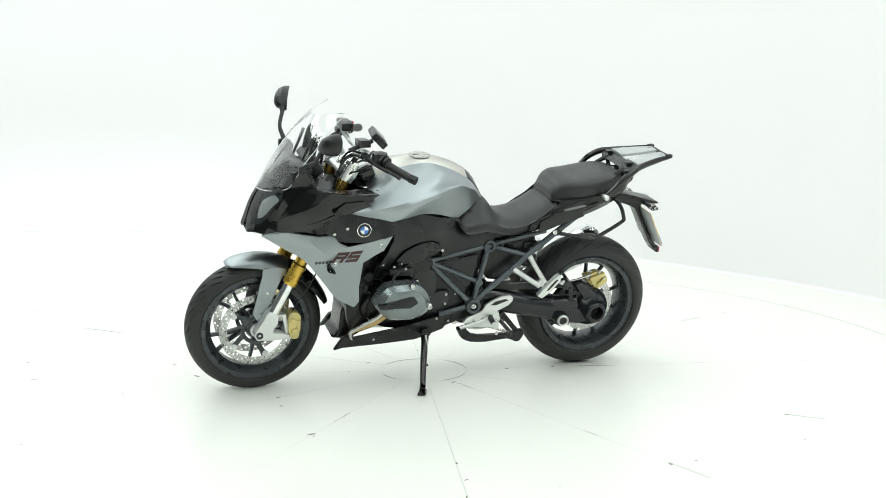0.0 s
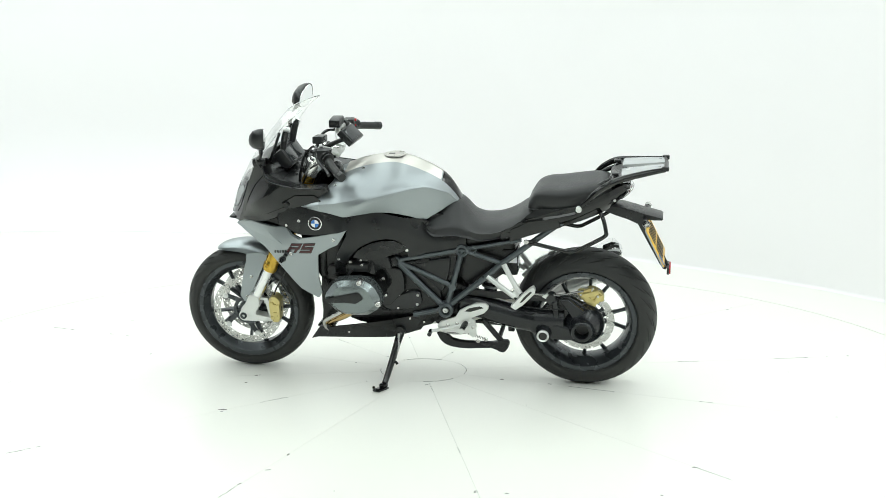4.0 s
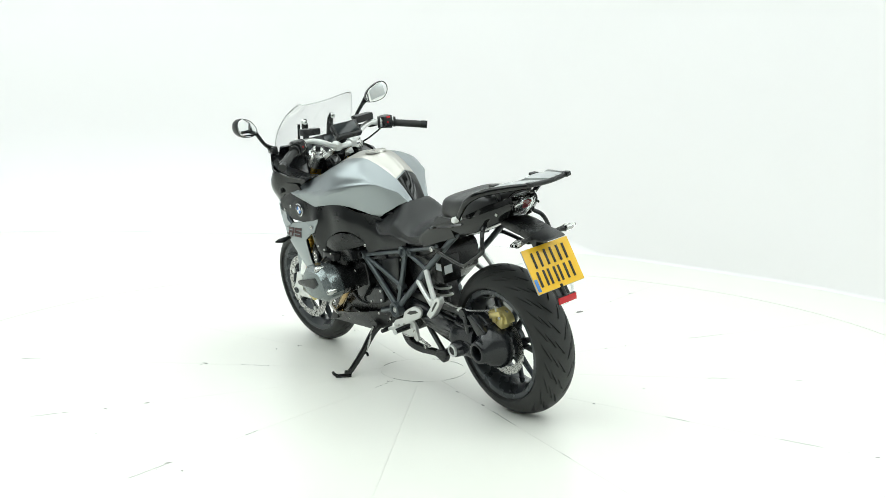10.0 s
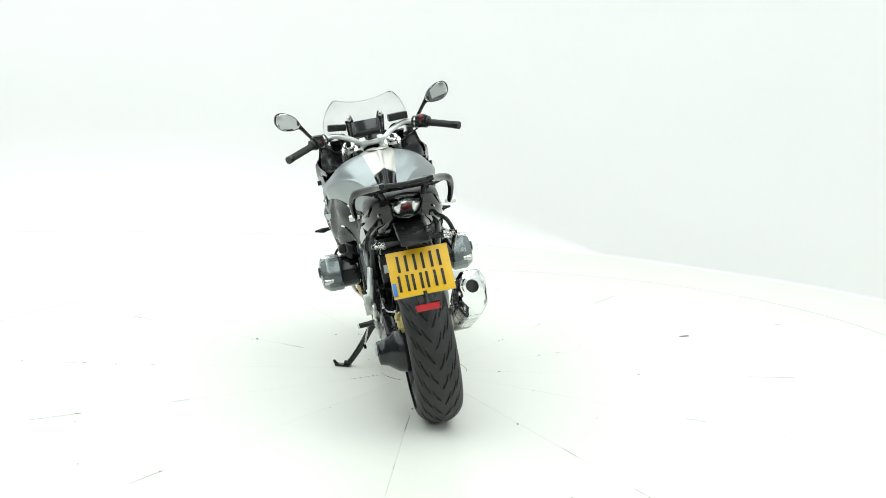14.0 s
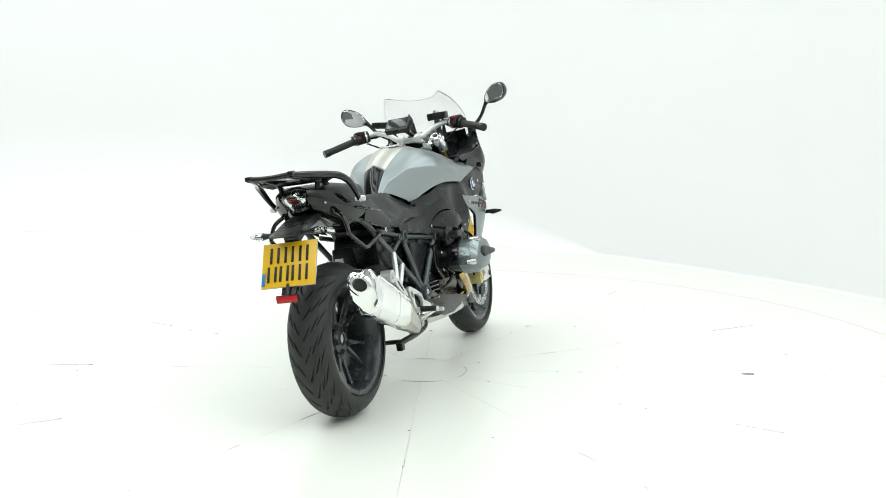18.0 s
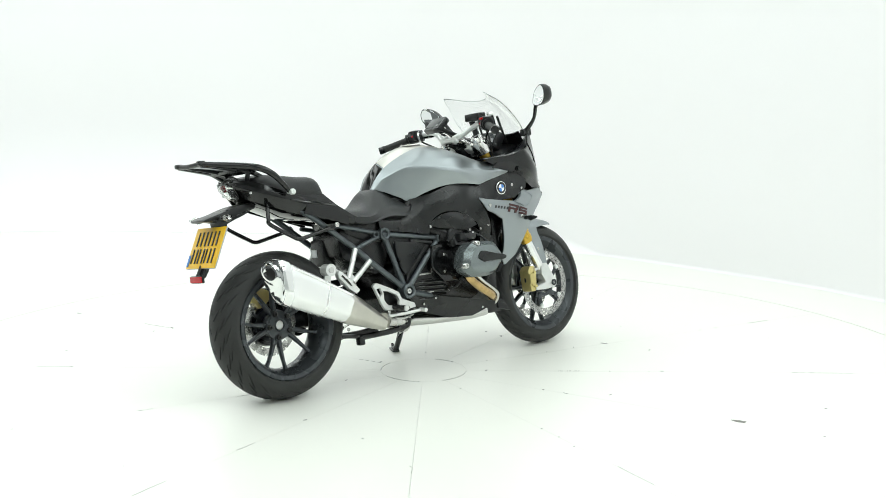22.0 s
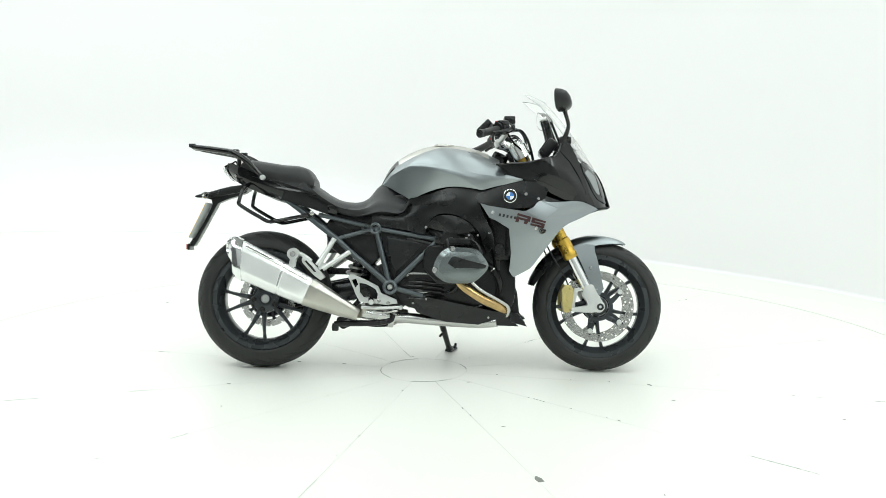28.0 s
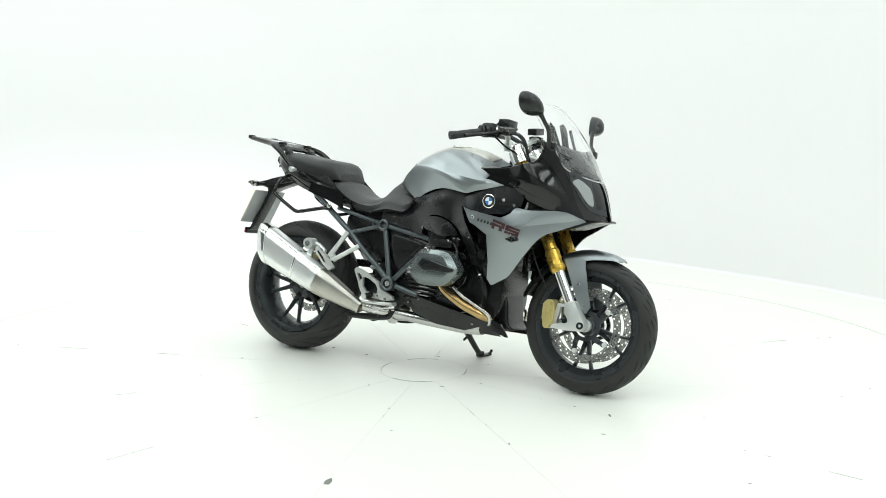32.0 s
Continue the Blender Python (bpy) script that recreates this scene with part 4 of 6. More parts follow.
# tail
def tail():
    st = [(-.185, .905, .05, .925), (-.14, .868, .075, .93), (-.08, .825, .105, .90), (0, .79, .125, .87), (.09, .755, .135, .838), (.20, .735, .142, .80), (.30, .715, .145, .765), (.36, .70, .145, .735)]
    rings = []
    for x, zb, w, zt in st:
        half = [(0, zt), (w * .8, zt), (w, zt - (zt - zb) * .15), (w * .98, zb + (zt - zb) * .45), (w * .8, zb + .008), (w * .6, zb), (0, zb)]
        rings.append([(x, y, z) for y, z in half] + [(x, -y, z) for y, z in reversed(half[1:-1])])
    t = part("tail_fairing", loft([r for r in zip(*[spline(c, 3) for c in zip(*rings)])]), GLOSS, bike, "black tail fairing underside", angle=32)
    part("battery_box", solid(smooth2([(.30, .56), (.29, .66), (.36, .70), (.50, .70), (.56, .60), (.50, .47), (.38, .50)], 3), -.10, .10, .015), ENGINE, bike, "black airbox and battery housing")


tail()


# exhaust
def exhaust():
    a, b = Vector((.228, -.190, .352)), Vector((-.122, -.198, .518))
    ax = (b - a).normalized()
    side = Vector((0, 1, 0))
    up = side.cross(ax).normalized()
    if up.z < 0:
        up = -up
    sec = [(-.056, .036), (-.036, .068), (.026, .070), (.050, .044), (.050, -.034), (.026, -.070), (-.022, -.072), (-.052, -.040)]
    prof = []
    for i, q in enumerate(sec):
        # flat sides with small rounded corners
        w, e = Vector(sec[i - 1]), Vector(sec[(i + 1) % len(sec)])
        q = Vector(q)
        k = q + (w - q).normalized() * .009, q + (e - q).normalized() * .009
        prof += [k[0][:], ((k[0] + k[1]) / 4 + q / 2)[:], k[1][:]]

    def ring_at(u, ky, kz):
        """The silencer's section at u along its axis; the tail end stands upright."""
        c = a + (b - a) * u
        t = max(0, min(1, u))
        lift = (up * (1 - t) + Vector((-.02, 0, 1)) * t).normalized()
        return [c + side * y * ky + lift * z * kz for y, z in prof]

    m = part("silencer", loft([ring_at(u, ky, kz) for u, ky, kz in ((0, .86, .86), (.02, .92, .90), (.15, .96, .96), (.5, 1.03, 1.12), (.85, 1.08, 1.26), (.95, 1.08, 1.28))]), SATIN, bike, "polished metal silencer with chrome end cap", angle=32)
    def cap_ring(u, ky, kz, mix, r):
        flat = ring_at(u, ky, kz)
        mid = sum(flat, Vector()) / len(flat)
        flat = [p + ax * (p - mid).dot(side) * .45 * min(1, mix * 3) for p in flat]
        turn = [radians(140 - 360 * i / len(flat)) for i in range(len(flat))]
        return [p * (1 - mix) + (mid + Vector((0, 0, .016)) + side * r * math.cos(q) + ax * r * math.cos(q) * .45 + Vector((-.02, 0, 1)) * r * math.sin(q)) * mix for p, q in zip(flat, turn)]

    cap = part("end_cap", loft([cap_ring(*q) for q in ((.84, 1.085, 1.25, 0, 0), (.845, 1.13, 1.31, 0, 0), (.93, 1.13, 1.32, 0, 0), (.975, 1.06, 1.22, .05, .05), (1.0, .98, 1.10, .25, .055), (1.015, .9, .95, .75, .050), (1.022, .9, .9, 1, .044), (1.040, .9, .9, 1, .038), (1.047, .9, .9, 1, .032), (1.047, .9, .9, 1, .0265), (.99, .9, .9, 1, .025))], caps=False), CHROME, m, "chrome end cap", angle=24)
    rear = cap_ring(1.012, .9, .9, 1, .0262), cap_ring(1.0, .9, .9, 1, .0262)
    part("outlet_bore", loft(list(rear)), INK, cap)
    part("band", loft([ring_at(u, ky, kz) for u, ky, kz in ((.34, .99, 1.02), (.345, 1.015, 1.055), (.365, 1.02, 1.06), (.37, 1.0, 1.04))]), CHROME, m, angle=50)
    for y in (-.047, .043):
        line = [a + (b - a) * u + side * y * ky + (up * (1 - u) + Vector((0, 0, 1)) * u).normalized() * .056 * kz for u, ky, kz in ((.04, .92, .92), (.3, .99, 1.02), (.55, 1.04, 1.13), (.80, 1.06, 1.21))]
        part("top_strip", tube(line, .0055, 8), CHROME, m)
    rings = []
    for u, k, ang in ((.03, .86, 0), (0, .92, 0), (-.12, .84, 0), (-.45, .54, 0), (-.62, .36, 0)):
        q = a + (b - a) * u + Vector((0, .05 * -u, 0))
        rings.append([q + side * y * k + up * z * k for y, z in prof])
    part("heat_shield", loft(rings), TITAN, m, "dull steel tapered exhaust shield")
    part("link_pipe", tube([(.46, -.15, .262), (.56, -.12, .245), (.66, -.08, .235), (.80, -.08, .225), (.98, -.10, .218), (1.07, -.12, .225)], .024, 16), STEEL, bike, "steel exhaust link pipe")
    for s in (1, -1):
        dx = .05 if s > 0 else 0
        iy = .035 if s > 0 else 0
        part("exhaust_header", tube([(.895 + dx, (.215 - iy) * s, .41), (.925 + dx, (.215 - iy) * s, .378), (1.00 + dx * .8, (.20 - iy) * s, .330), (1.07 + dx * .6, (.175 - iy) * s, .296), (1.11 + dx * .4, .13 * s, .270), (1.10 + dx * .3, .12 * s, .238), (1.02, .10 * s, .222)], .0195 if s < 0 else .015, 18), PIPE, bike, "straw-tinted exhaust header pipe")
        part("breather_pipe", tube([(.955 + dx, .212 * s, .402), (1.00 + dx * .8, .206 * s, .366), (1.07 + dx * .6, .186 * s, .326), (1.115 + dx * .4, .168 * s, .296), (1.118 + dx * .3, .150 * s, .262), (1.10 + dx * .3, .135 * s, .245)], .0085, 10), STEEL, bike, "thin steel pipe beside the header")


exhaust()


# belly pan, stand
def belly():
    f = height([(.66, .33, .13), (.86, .31, .165), (1.01, .28, .165), (1.16, .21, .13), (.84, .225, .13), (.99, .213, .125), (.71, .265, .125)])
    for s in (1, -1):
        dx = .035 if s > 0 else 0
        out = [(.658, .338), (.709, .342), (.861, .313), (1.013 + dx, .281), (1.102 + dx, .263), (1.165 + dx, .205), (.988, .210), (.836, .222), (.709, .262)]
        p = part("belly_panel", panel(out, f, s, .004, .03), MATT, bike, "black plastic belly panel", angle=60)
        for x, z in ((.75, .325), (1.03, .245)):
            bolt(p, (x, (f(x, z) + .001) * s, z), .006, s)


belly()


def stands():
    st = part("side_stand", tube([(.790, .105, .275), (.798, .150, .245), (.806, .178, .215), (.822, .225, .150), (.838, .280, .088), (.842, .296, .074)], [.019, .018, .016, .0145, .013, .013], 12, 3), GLOSS, bike, "black side stand, folded out")
    flat = Matrix.Rotation(radians(LEAN), 4, "X") @ Matrix.Rotation(radians(66), 4, "Z")
    part("foot", block((.853, .328, .0615), (.072, .036, .010), .004, flat), GLOSS, st)
    part("foot_heel", block((.845, .305, .070), (.034, .026, .018), .006, flat), GLOSS, st)
    part("foot_tab", tube([(.866, .352, .066), (.872, .362, .076), (.874, .366, .088)], [.008, .007, .006], 8), GLOSS, st)


stands()


# handlebars
NAV = Matrix.Rotation(radians(-10), 4, "Z") @ Matrix.Rotation(radians(46), 4, "Y")


def bars():
    b = part("handlebar", tube([(1.052, .275, 1.077), (1.092, .215, 1.088), (1.108, .165, 1.090), (1.096, .105, 1.068), (1.072, .055, 1.040), (1.066, 0, 1.032), (1.072, -.055, 1.040), (1.096, -.105, 1.068), (1.108, -.165, 1.090), (1.092, -.215, 1.088), (1.052, -.275, 1.077)], .0125, 14), ALU, bike, "bare aluminium handlebar", m=STEER)
    for s in (1, -1):
        g = part("grip", tube([(1.058, .268 * s, 1.074), (1.022, .328 * s, 1.058), (.984, .386 * s, 1.042)], .0165, 16), RUBBER, b, "black rubber grip", m=STEER)
        part("bar_end", tube([(.986, .384 * s, 1.0425), (.968, .404 * s, 1.037)], .018, 16, 1), MATT, g, m=STEER)
        part("switch_housing", tube([(1.095, .215 * s, 1.085), (1.057, .270 * s, 1.078)], [.028, .030], 16, 1), MATT, b, m=STEER)
        part("lever", tube([(1.115, .225 * s, 1.082), (1.085, .29 * s, 1.064), (1.045, .35 * s, 1.050), (1.028, .38 * s, 1.042)], [.010, .008, .007, .008], 10), MATT, b, m=STEER)
    part("reservoir", block((1.110, -.145, 1.124), (.05, .092, .034), .005), MATT, b, "black brake fluid reservoir", m=STEER)
    part("reservoir", block((1.115, .146, 1.126), (.045, .088, .030), .005, Matrix.Rotation(radians(8), 4, "X")), MATT, b, "black clutch fluid reservoir", m=STEER)
    part("navigation_screen", block((1.012, .020, 1.110), (.030, .128, .076), .006, NAV), MATT, bike, "small black navigation display", m=STEER)


bars()


def mirrors():
    for s in (1, -1):
        x, z = (1.298, 1.170) if s > 0 else (1.336, 1.186)
        stem = part("mirror", tube([(1.36, .215 * s, 1.035), (1.362, .232 * s, 1.052), (x + .036, .27 * s, z - .09), (x + .020, .305 * s, z - .04), (x + .014, .325 * s, z - .02)], [.02, .011, .008, .009, .016], 12), MATT, bike, "black mirror on a slim stalk")
        M = Matrix.Translation((x, .372 * s, z)) @ Matrix.Scale(.89, 4) @ Matrix.Rotation(radians(22 * s), 4, "X") @ Matrix.Rotation(radians(16 * s), 4, "Z") @ Matrix.Rotation(radians(4), 4, "Y")
        ring = [(.036, .070), (.049, .045), (.048, .0), (.036, -.036), (.012, -.066), (-.010, -.070), (-.030, -.040), (-.042, .0), (-.040, .035), (-.020, .064), (.010, .077)]
        prof = spline([(0, y * s, q) for q, y in ring], 3, True)
        h = part("housing", loft([[Vector((x, p.y * k, p.z * k)) for p in prof] for x, k in ((-.018, .96), (-.0215, .985), (-.0205, 1.01), (-.014, 1.02), (.008, .97), (.030, .80), (.044, .45), (.048, .15))]), MATT, stem, "black mirror housing", m=M)
        part("glass", loft([[Vector((x, p.y * k, p.z * k)) for p in prof] for x, k in ((-.0225, .915), (-.0215, .935), (-.017, .935))]), MIRROR, stem, "mirror glass", m=M)


mirrors()


# swingarm and final drive
def swingarm():
    rings = []
    for x, yc, z, h, w in ((.60, .075, .392, .060, .045), (.50, .085, .385, .058, .046), (.40, .098, .362, .056, .046), (.30, .108, .342, .055, .046), (.222, .113, .328, .055, .047), (.214, .113, .327, .061, .053), (.196, .114, .326, .062, .054), (.184, .114, .325, .057, .050), (.150, .115, .322, .060, .046), (.08, .112, .318, .066, .044)):
        rings.append([(x, yc + w * math.cos(q), z + h * math.sin(q)) for q in [math.pi * k / 10 for k in range(20)]])
    sw = part("swingarm", loft(rings), CASTK, bike, "satin black single-sided swingarm with shaft drive", angle=40)
    part("final_drive", lathe([(.0005, .070), (.086, .070), (.092, .082), (.090, .105), (.082, .125), (.066, .148), (.054, .162), (.048, .180), (.045, .192), (.040, .196), (.031, .196), (.028, .190), (.028, .130), (.0005, .130)], 48, (.0, 0, .3125), closed=False), CASTK, sw, "domed black final drive housing", angle=50)
    part("hub_bore", lathe([(.0005, .128), (.0278, .128), (.0278, .150), (.0005, .150)], 24, (.0, 0, .3125), closed=False), INK, sw)
    part("ring_boss", lathe([(.0005, .10), (.048, .10), (.042, .135), (.034, .160), (.031, .186), (.028, .190), (.0005, .190)], 28, (.164, 0, .288), closed=False), CASTK, sw, angle=50)
    part("ring", lathe([(.018, .165), (.0255, .165), (.0262, .198), (.022, .202), (.018, .198)], 28, (.164, 0, .288)), ALU, sw)
    part("ring_core", lathe([(.0005, .12), (.0185, .12), (.0185, .196), (.0005, .196)], 24, (.164, 0, .288), closed=False), INK, sw)


swingarm()


# number plate carrier
def plate():
    top, bot = Vector((-.2575, 0, .7505)), Vector((-.3345, 0, .5935))
    up = (top - bot).normalized()
    n = Vector((-up.z, 0, up.x))
    c = (top + bot) / 2
    M = Matrix(((0, n.x, up.x, c.x), (1, n.y, up.y, c.y), (0, n.z, up.z, c.z), (0, 0, 0, 1)))
    arm = part("plate_carrier", solid(smooth2([(-.07, .842), (-.09, .80), (-.17, .772), (-.215, .752), (-.228, .735), (-.315, .575), (-.335, .552), (-.345, .558), (-.32, .60), (-.245, .745), (-.27, .772), (-.315, .783), (-.24, .803), (-.15, .83)], 2), -.030, .030, .006), MATT, bike, "black plastic plate carrier")
    part("hood", solid(smooth2([(-.07, .838), (-.16, .828), (-.25, .803), (-.315, .787), (-.318, .776), (-.25, .778), (-.17, .79), (-.08, .81)], 2), -.055, .055, .008), MATT, arm)
    part("backing", block((0, -.004, .0), (.232, .0055, .178), .002), RACKG, arm, m=M)
    p = part("number_plate", block((0, 0, 0), (.230, .0025, .176), .0008, None), YELLOW, bike, "yellow rear registration plate with dark bars", m=M)
    for row, xs in ((.038, (-.062, 0, .062)), (-.036, (-.070, -.018, .034, .078))):
        for x in xs:
            for dx in ((-.015, .015) if x < .07 else (0,)):
                part("bar", block((-x + dx, .003, row), (.010, .002, .062), .0005), INK, p, m=M)
    part("blue_strip", block((.106, .003, -.055), (.015, .002, .05), .0005), BLUE, p, m=M)
    part("reflector", block((-.359, 0, .549), (.006, .088, .025), .002), RED, bike, "red rear reflector")
    part("reflector_holder", block((-.351, 0, .549), (.010, .094, .030), .003), MATT, bike)


plate()


def rack():
    r = part("luggage_rack", patch([[(-.10, 0, .962), (-.10, .08, .962), (-.10, .12, .955)], [(-.115, 0, .976), (-.115, .08, .977), (-.12, .16, .974)], [(-.15, 0, .982), (-.15, .08, .983), (-.155, .14, .982)], [(-.165, 0, .972), (-.165, .08, .973), (-.165, .12, .972)]], 4, 4, .012, True), MATT, bike, "black plastic luggage rack with grey top plates")
    for s in (1, -1):
        part("rail", tube([(.016, .186 * s, .862), (-.02, .192 * s, .898), (-.06, .192 * s, .938), (-.11, .180 * s, .968), (-.16, .150 * s, .982), (-.25, .112 * s, .996), (-.328, .090 * s, 1.007)], [.010, .011, .013, .014, .014, .013, .010], 12), SATINK, r)
        part("inner_rail", tube([(-.05, .10 * s, .93), (-.10, .095 * s, .958), (-.16, .075 * s, .975), (-.24, .065 * s, .992), (-.31, .06 * s, 1.004)], .010, 10), MATT, r)
        part("top_plate", patch([[(-.15, .030 * s, .991), (-.15, .095 * s, .994), (-.155, .152 * s, .989)], [(-.24, .018 * s, 1.002), (-.24, .075 * s, 1.006), (-.24, .121 * s, 1.004)], [(-.322, .016 * s, 1.011), (-.322, .06 * s, 1.014), (-.322, .096 * s, 1.012)]], 4, 3, .012), RACKG, r, "grey rack top plate")
        part("strut", tube([(-.11, .09 * s, .972), (-.115, .075 * s, .93), (-.12, .065 * s, .90)], .010, 10), MATT, r)
        part("end_stop", block((-.327, .090 * s, 1.011), (.03, .022, .018), .005), MATT, r)
        part("latch", block((-.125, .10 * s, .988), (.03, .03, .012), .004), MATT, r)
        b = part("rack_bolt", lathe([(.0005, .17 * s), (.008, .17 * s), (.008, .19 * s), (.0125, .19 * s), (.0125, .207 * s), (.010, .211 * s), (.0005, .211 * s)], 16, (.016, 0, .862), closed=False), ALU, r, "bright rack bolt")
    part("crossbar", tube([(-.325, .085, 1.008), (-.33, 0, 1.004), (-.325, -.085, 1.008)], .010, 10), MATT, r)


rack()


# ---- smaller parts of the motorcycle ----
def on_nose(poly, f, out=0.0, thick=0.003, side=1, step=0.012):
    """A panel laid on the front face: outline (y, z), depth x = f(y, z)."""
    bm = panel(poly, f, 1, thick, step, out)
    for v in bm.verts:
        x, y = v.co.y, v.co.x * side
        v.co.x, v.co.y = x, y
    return bm


F_FRONT = height([(0, .748, 1.572), (.04, .744, 1.562), (.085, .741, 1.54), (.124, .742, 1.508), (0, .79, 1.559), (.05, .79, 1.545), (.10, .795, 1.515), (.146, .80, 1.478), (0, .865, 1.533), (.055, .865, 1.52), (.115, .872, 1.49), (.168, .88, 1.45), (0, .935, 1.492), (.06, .937, 1.48), (.125, .945, 1.455), (.186, .95, 1.42)])


def headlights():
    for s in (1, -1):
        lens = [(.020, .765), (.020, .905), (.075, .922), (.140, .938), (.172, .938), (.172, .900), (.150, .855), (.130, .815), (.105, .779), (.06, .764)]
        h = part("headlight", on_nose(lens, F_FRONT, .004, .004, s), SCREEN, bike, "dark glazed headlight")
        oval = [(.160, .902), (.140, .911), (.118, .900), (.094, .876), (.087, .846), (.088, .806), (.094, .799), (.108, .807), (.126, .831), (.147, .868), (.165, .893)]
        part("reflector", on_nose(oval, F_FRONT, .007, .003, s), RGREY, h, "grey headlight reflector")
        for poly in ([(.030, .79), (.030, .885), (.070, .90), (.078, .85), (.074, .79)], [(.172, .925), (.140, .925), (.155, .912)]):
            part("lamp_bezel", on_nose(poly, F_FRONT, .0055, .002, s), GLOSS, h)
    part("nose_ridge", on_nose([(-.014, .75), (-.010, .90), (0, .925), (.010, .90), (.014, .75), (0, .742)], F_FRONT, .006, .006), GLOSS, bike)
    part("chin", solid([(1.565, .748), (1.572, .738), (1.53, .732), (1.44, .70), (1.38, .69), (1.40, .74), (1.50, .745)], -.08, .08, .01), MATT, bike, "black chin below the headlights")


headlights()


def cockpit():
    for s in (1, -1):
        rows = [[(1.06, .230 * s, .925), (1.20, .246 * s, .934), (1.29, .246 * s, .953), (1.33, .240 * s, .978), (1.362, .221 * s, 1.035)],
                [(1.09, .15 * s, .925), (1.21, .16 * s, .925), (1.31, .16 * s, .945), (1.36, .16 * s, .975), (1.395, .165 * s, 1.01)],
                [(1.12, .13 * s, .90), (1.22, .13 * s, .89), (1.33, .12 * s, .92), (1.39, .11 * s, .965), (1.42, .11 * s, 1.0)]]
        part("inner_cowl", patch(rows, 4, 4, .003), MATT, bike, "black cockpit inner cowl")
        part("wind_deflector", panel([(1.09, .880), (1.12, .905), (1.20, .905), (1.255, .872), (1.235, .852), (1.19, .858)], F_NOSE, s, .006, .02, .010), GLOSS, bike, "gloss black tank-side deflector")
        part("deflector_knob", rod((1.235, (F_NOSE(1.235, .862) + .005) * s, .866), (1.235, (F_NOSE(1.235, .862) + .022) * s, .866), .012, 14), MATT, bike)
        part("screen_bracket", tube([(1.31, .06 * s, 1.00), (1.30, .065 * s, 1.06), (1.285, .07 * s, 1.12), (1.270, .075 * s, 1.150)], [.014, .015, .015, .012], 10), MATT, bike, "black windscreen bracket")
        part("screen_arm", tube([(1.36, .08 * s, 1.00), (1.33, .085 * s, 1.07), (1.305, .09 * s, 1.13)], .006, 10), MATT, bike)
        part("screen_bolt", rod((1.285, .078 * s, 1.145), (1.262, .076 * s, 1.140), .011, 14), ALU, bike)
        part("mirror_foot", block((1.362, .215 * s, 1.035), (.055, .03, .035), .01), MATT, bike)
    b = part("instrument_cluster", block((1.295, 0, 1.012), (.05, .20, .09), .015, Matrix.Rotation(radians(35), 4, "Y")), MATT, bike, "black instrument cluster")
    for y in (-.055, .045):
        part("dial", block((1.273, y, 1.026), (.006, .075, .065), .006, Matrix.Rotation(radians(35), 4, "Y")), SCREEN, b)
    part("dash_shelf", patch([[(1.20, 0, .95), (1.20, .08, .94), (1.21, .14, .92)], [(1.30, 0, .97), (1.30, .08, .965), (1.31, .14, .94)], [(1.40, 0, 1.0), (1.40, .08, .99), (1.40, .13, .97)]], 4, 4, .004, True), MATT, bike, "black dash shelf")
    part("screen_cowl", patch([[(1.492, 0, .925), (1.475, .06, .928), (1.45, .12, .938), (1.408, .178, .955)], [(1.44, 0, .985), (1.43, .065, .985), (1.405, .125, .99), (1.375, .18, 1.0)], [(1.395, 0, 1.035), (1.386, .07, 1.035), (1.365, .13, 1.038), (1.345, .185, 1.045)], [(1.36, 0, 1.04), (1.355, .07, 1.04), (1.34, .13, 1.04), (1.33, .18, 1.04)]], 4, 4, .003, True), MATT, bike, "black cowl behind the windscreen")
    bars = bpy.data.objects["handlebar"]
    nav = bpy.data.objects["navigation_screen"]
    part("display", block(Vector((1.012, .020, 1.110)) + NAV @ Vector((-.0155, 0, .002)), (.003, .104, .056), .001, NAV), SCREEN, nav, "dark display glass", m=STEER)
    part("bracket", rod((1.03, .012, 1.095), (1.13, .0, 1.05), .010, 12), MATT, nav, m=STEER)
    for s in (1, -1):
        part("bar_clamp", block((1.074, .042 * s, 1.038), (.042, .030, .036), .008, Matrix.Rotation(radians(-20), 4, "Y")), ALU, bars, m=STEER)
        part("riser", tube([(1.158, .034 * s, .992), (1.13, .036 * s, 1.010), (1.098, .038 * s, 1.026), (1.072, .040 * s, 1.034)], [.022, .019, .018, .020], 14), CASTB, bars, m=STEER)
        part("switch_block", block((1.076, .246 * s, 1.088), (.058, .055, .052), .014), MATT, bars, m=STEER)
        part("rocker_switch", block((1.048, .246 * s, 1.106), (.012, .018, .010), .003), RED if s < 0 else MATT, bars, m=STEER)
        part("red_button", block((1.046, .240 * s, 1.084), (.007, .010, .008), .002), RED, bars, m=STEER)
        part("collar", rod((1.054, .275 * s, 1.077), (1.049, .283 * s, 1.0755), .024, 16), MATT, bars, m=STEER)
        part("chrome_collar", rod((1.088, .225 * s, 1.083), (1.083, .232 * s, 1.082), .030, 18), STEEL, bars, m=STEER)
        part("perch", block((1.118, .205 * s, 1.083), (.03, .05, .03), .008), MATT, bars, m=STEER)
        part("cable", tube([(1.125, .19 * s, 1.075), (1.165, .15 * s, 1.078), (1.198, .13 * s, 1.03), (1.222, .12 * s, .94), (1.23, .11 * s, .85)], .006, 8), MATT, bars, m=STEER)
        part("cable", tube([(1.12, .165 * s, 1.085), (1.155, .12 * s, 1.085), (1.185, .10 * s, 1.045), (1.20, .09 * s, .95), (1.21, .08 * s, .87)], .005, 8), MATT, bars, m=STEER)
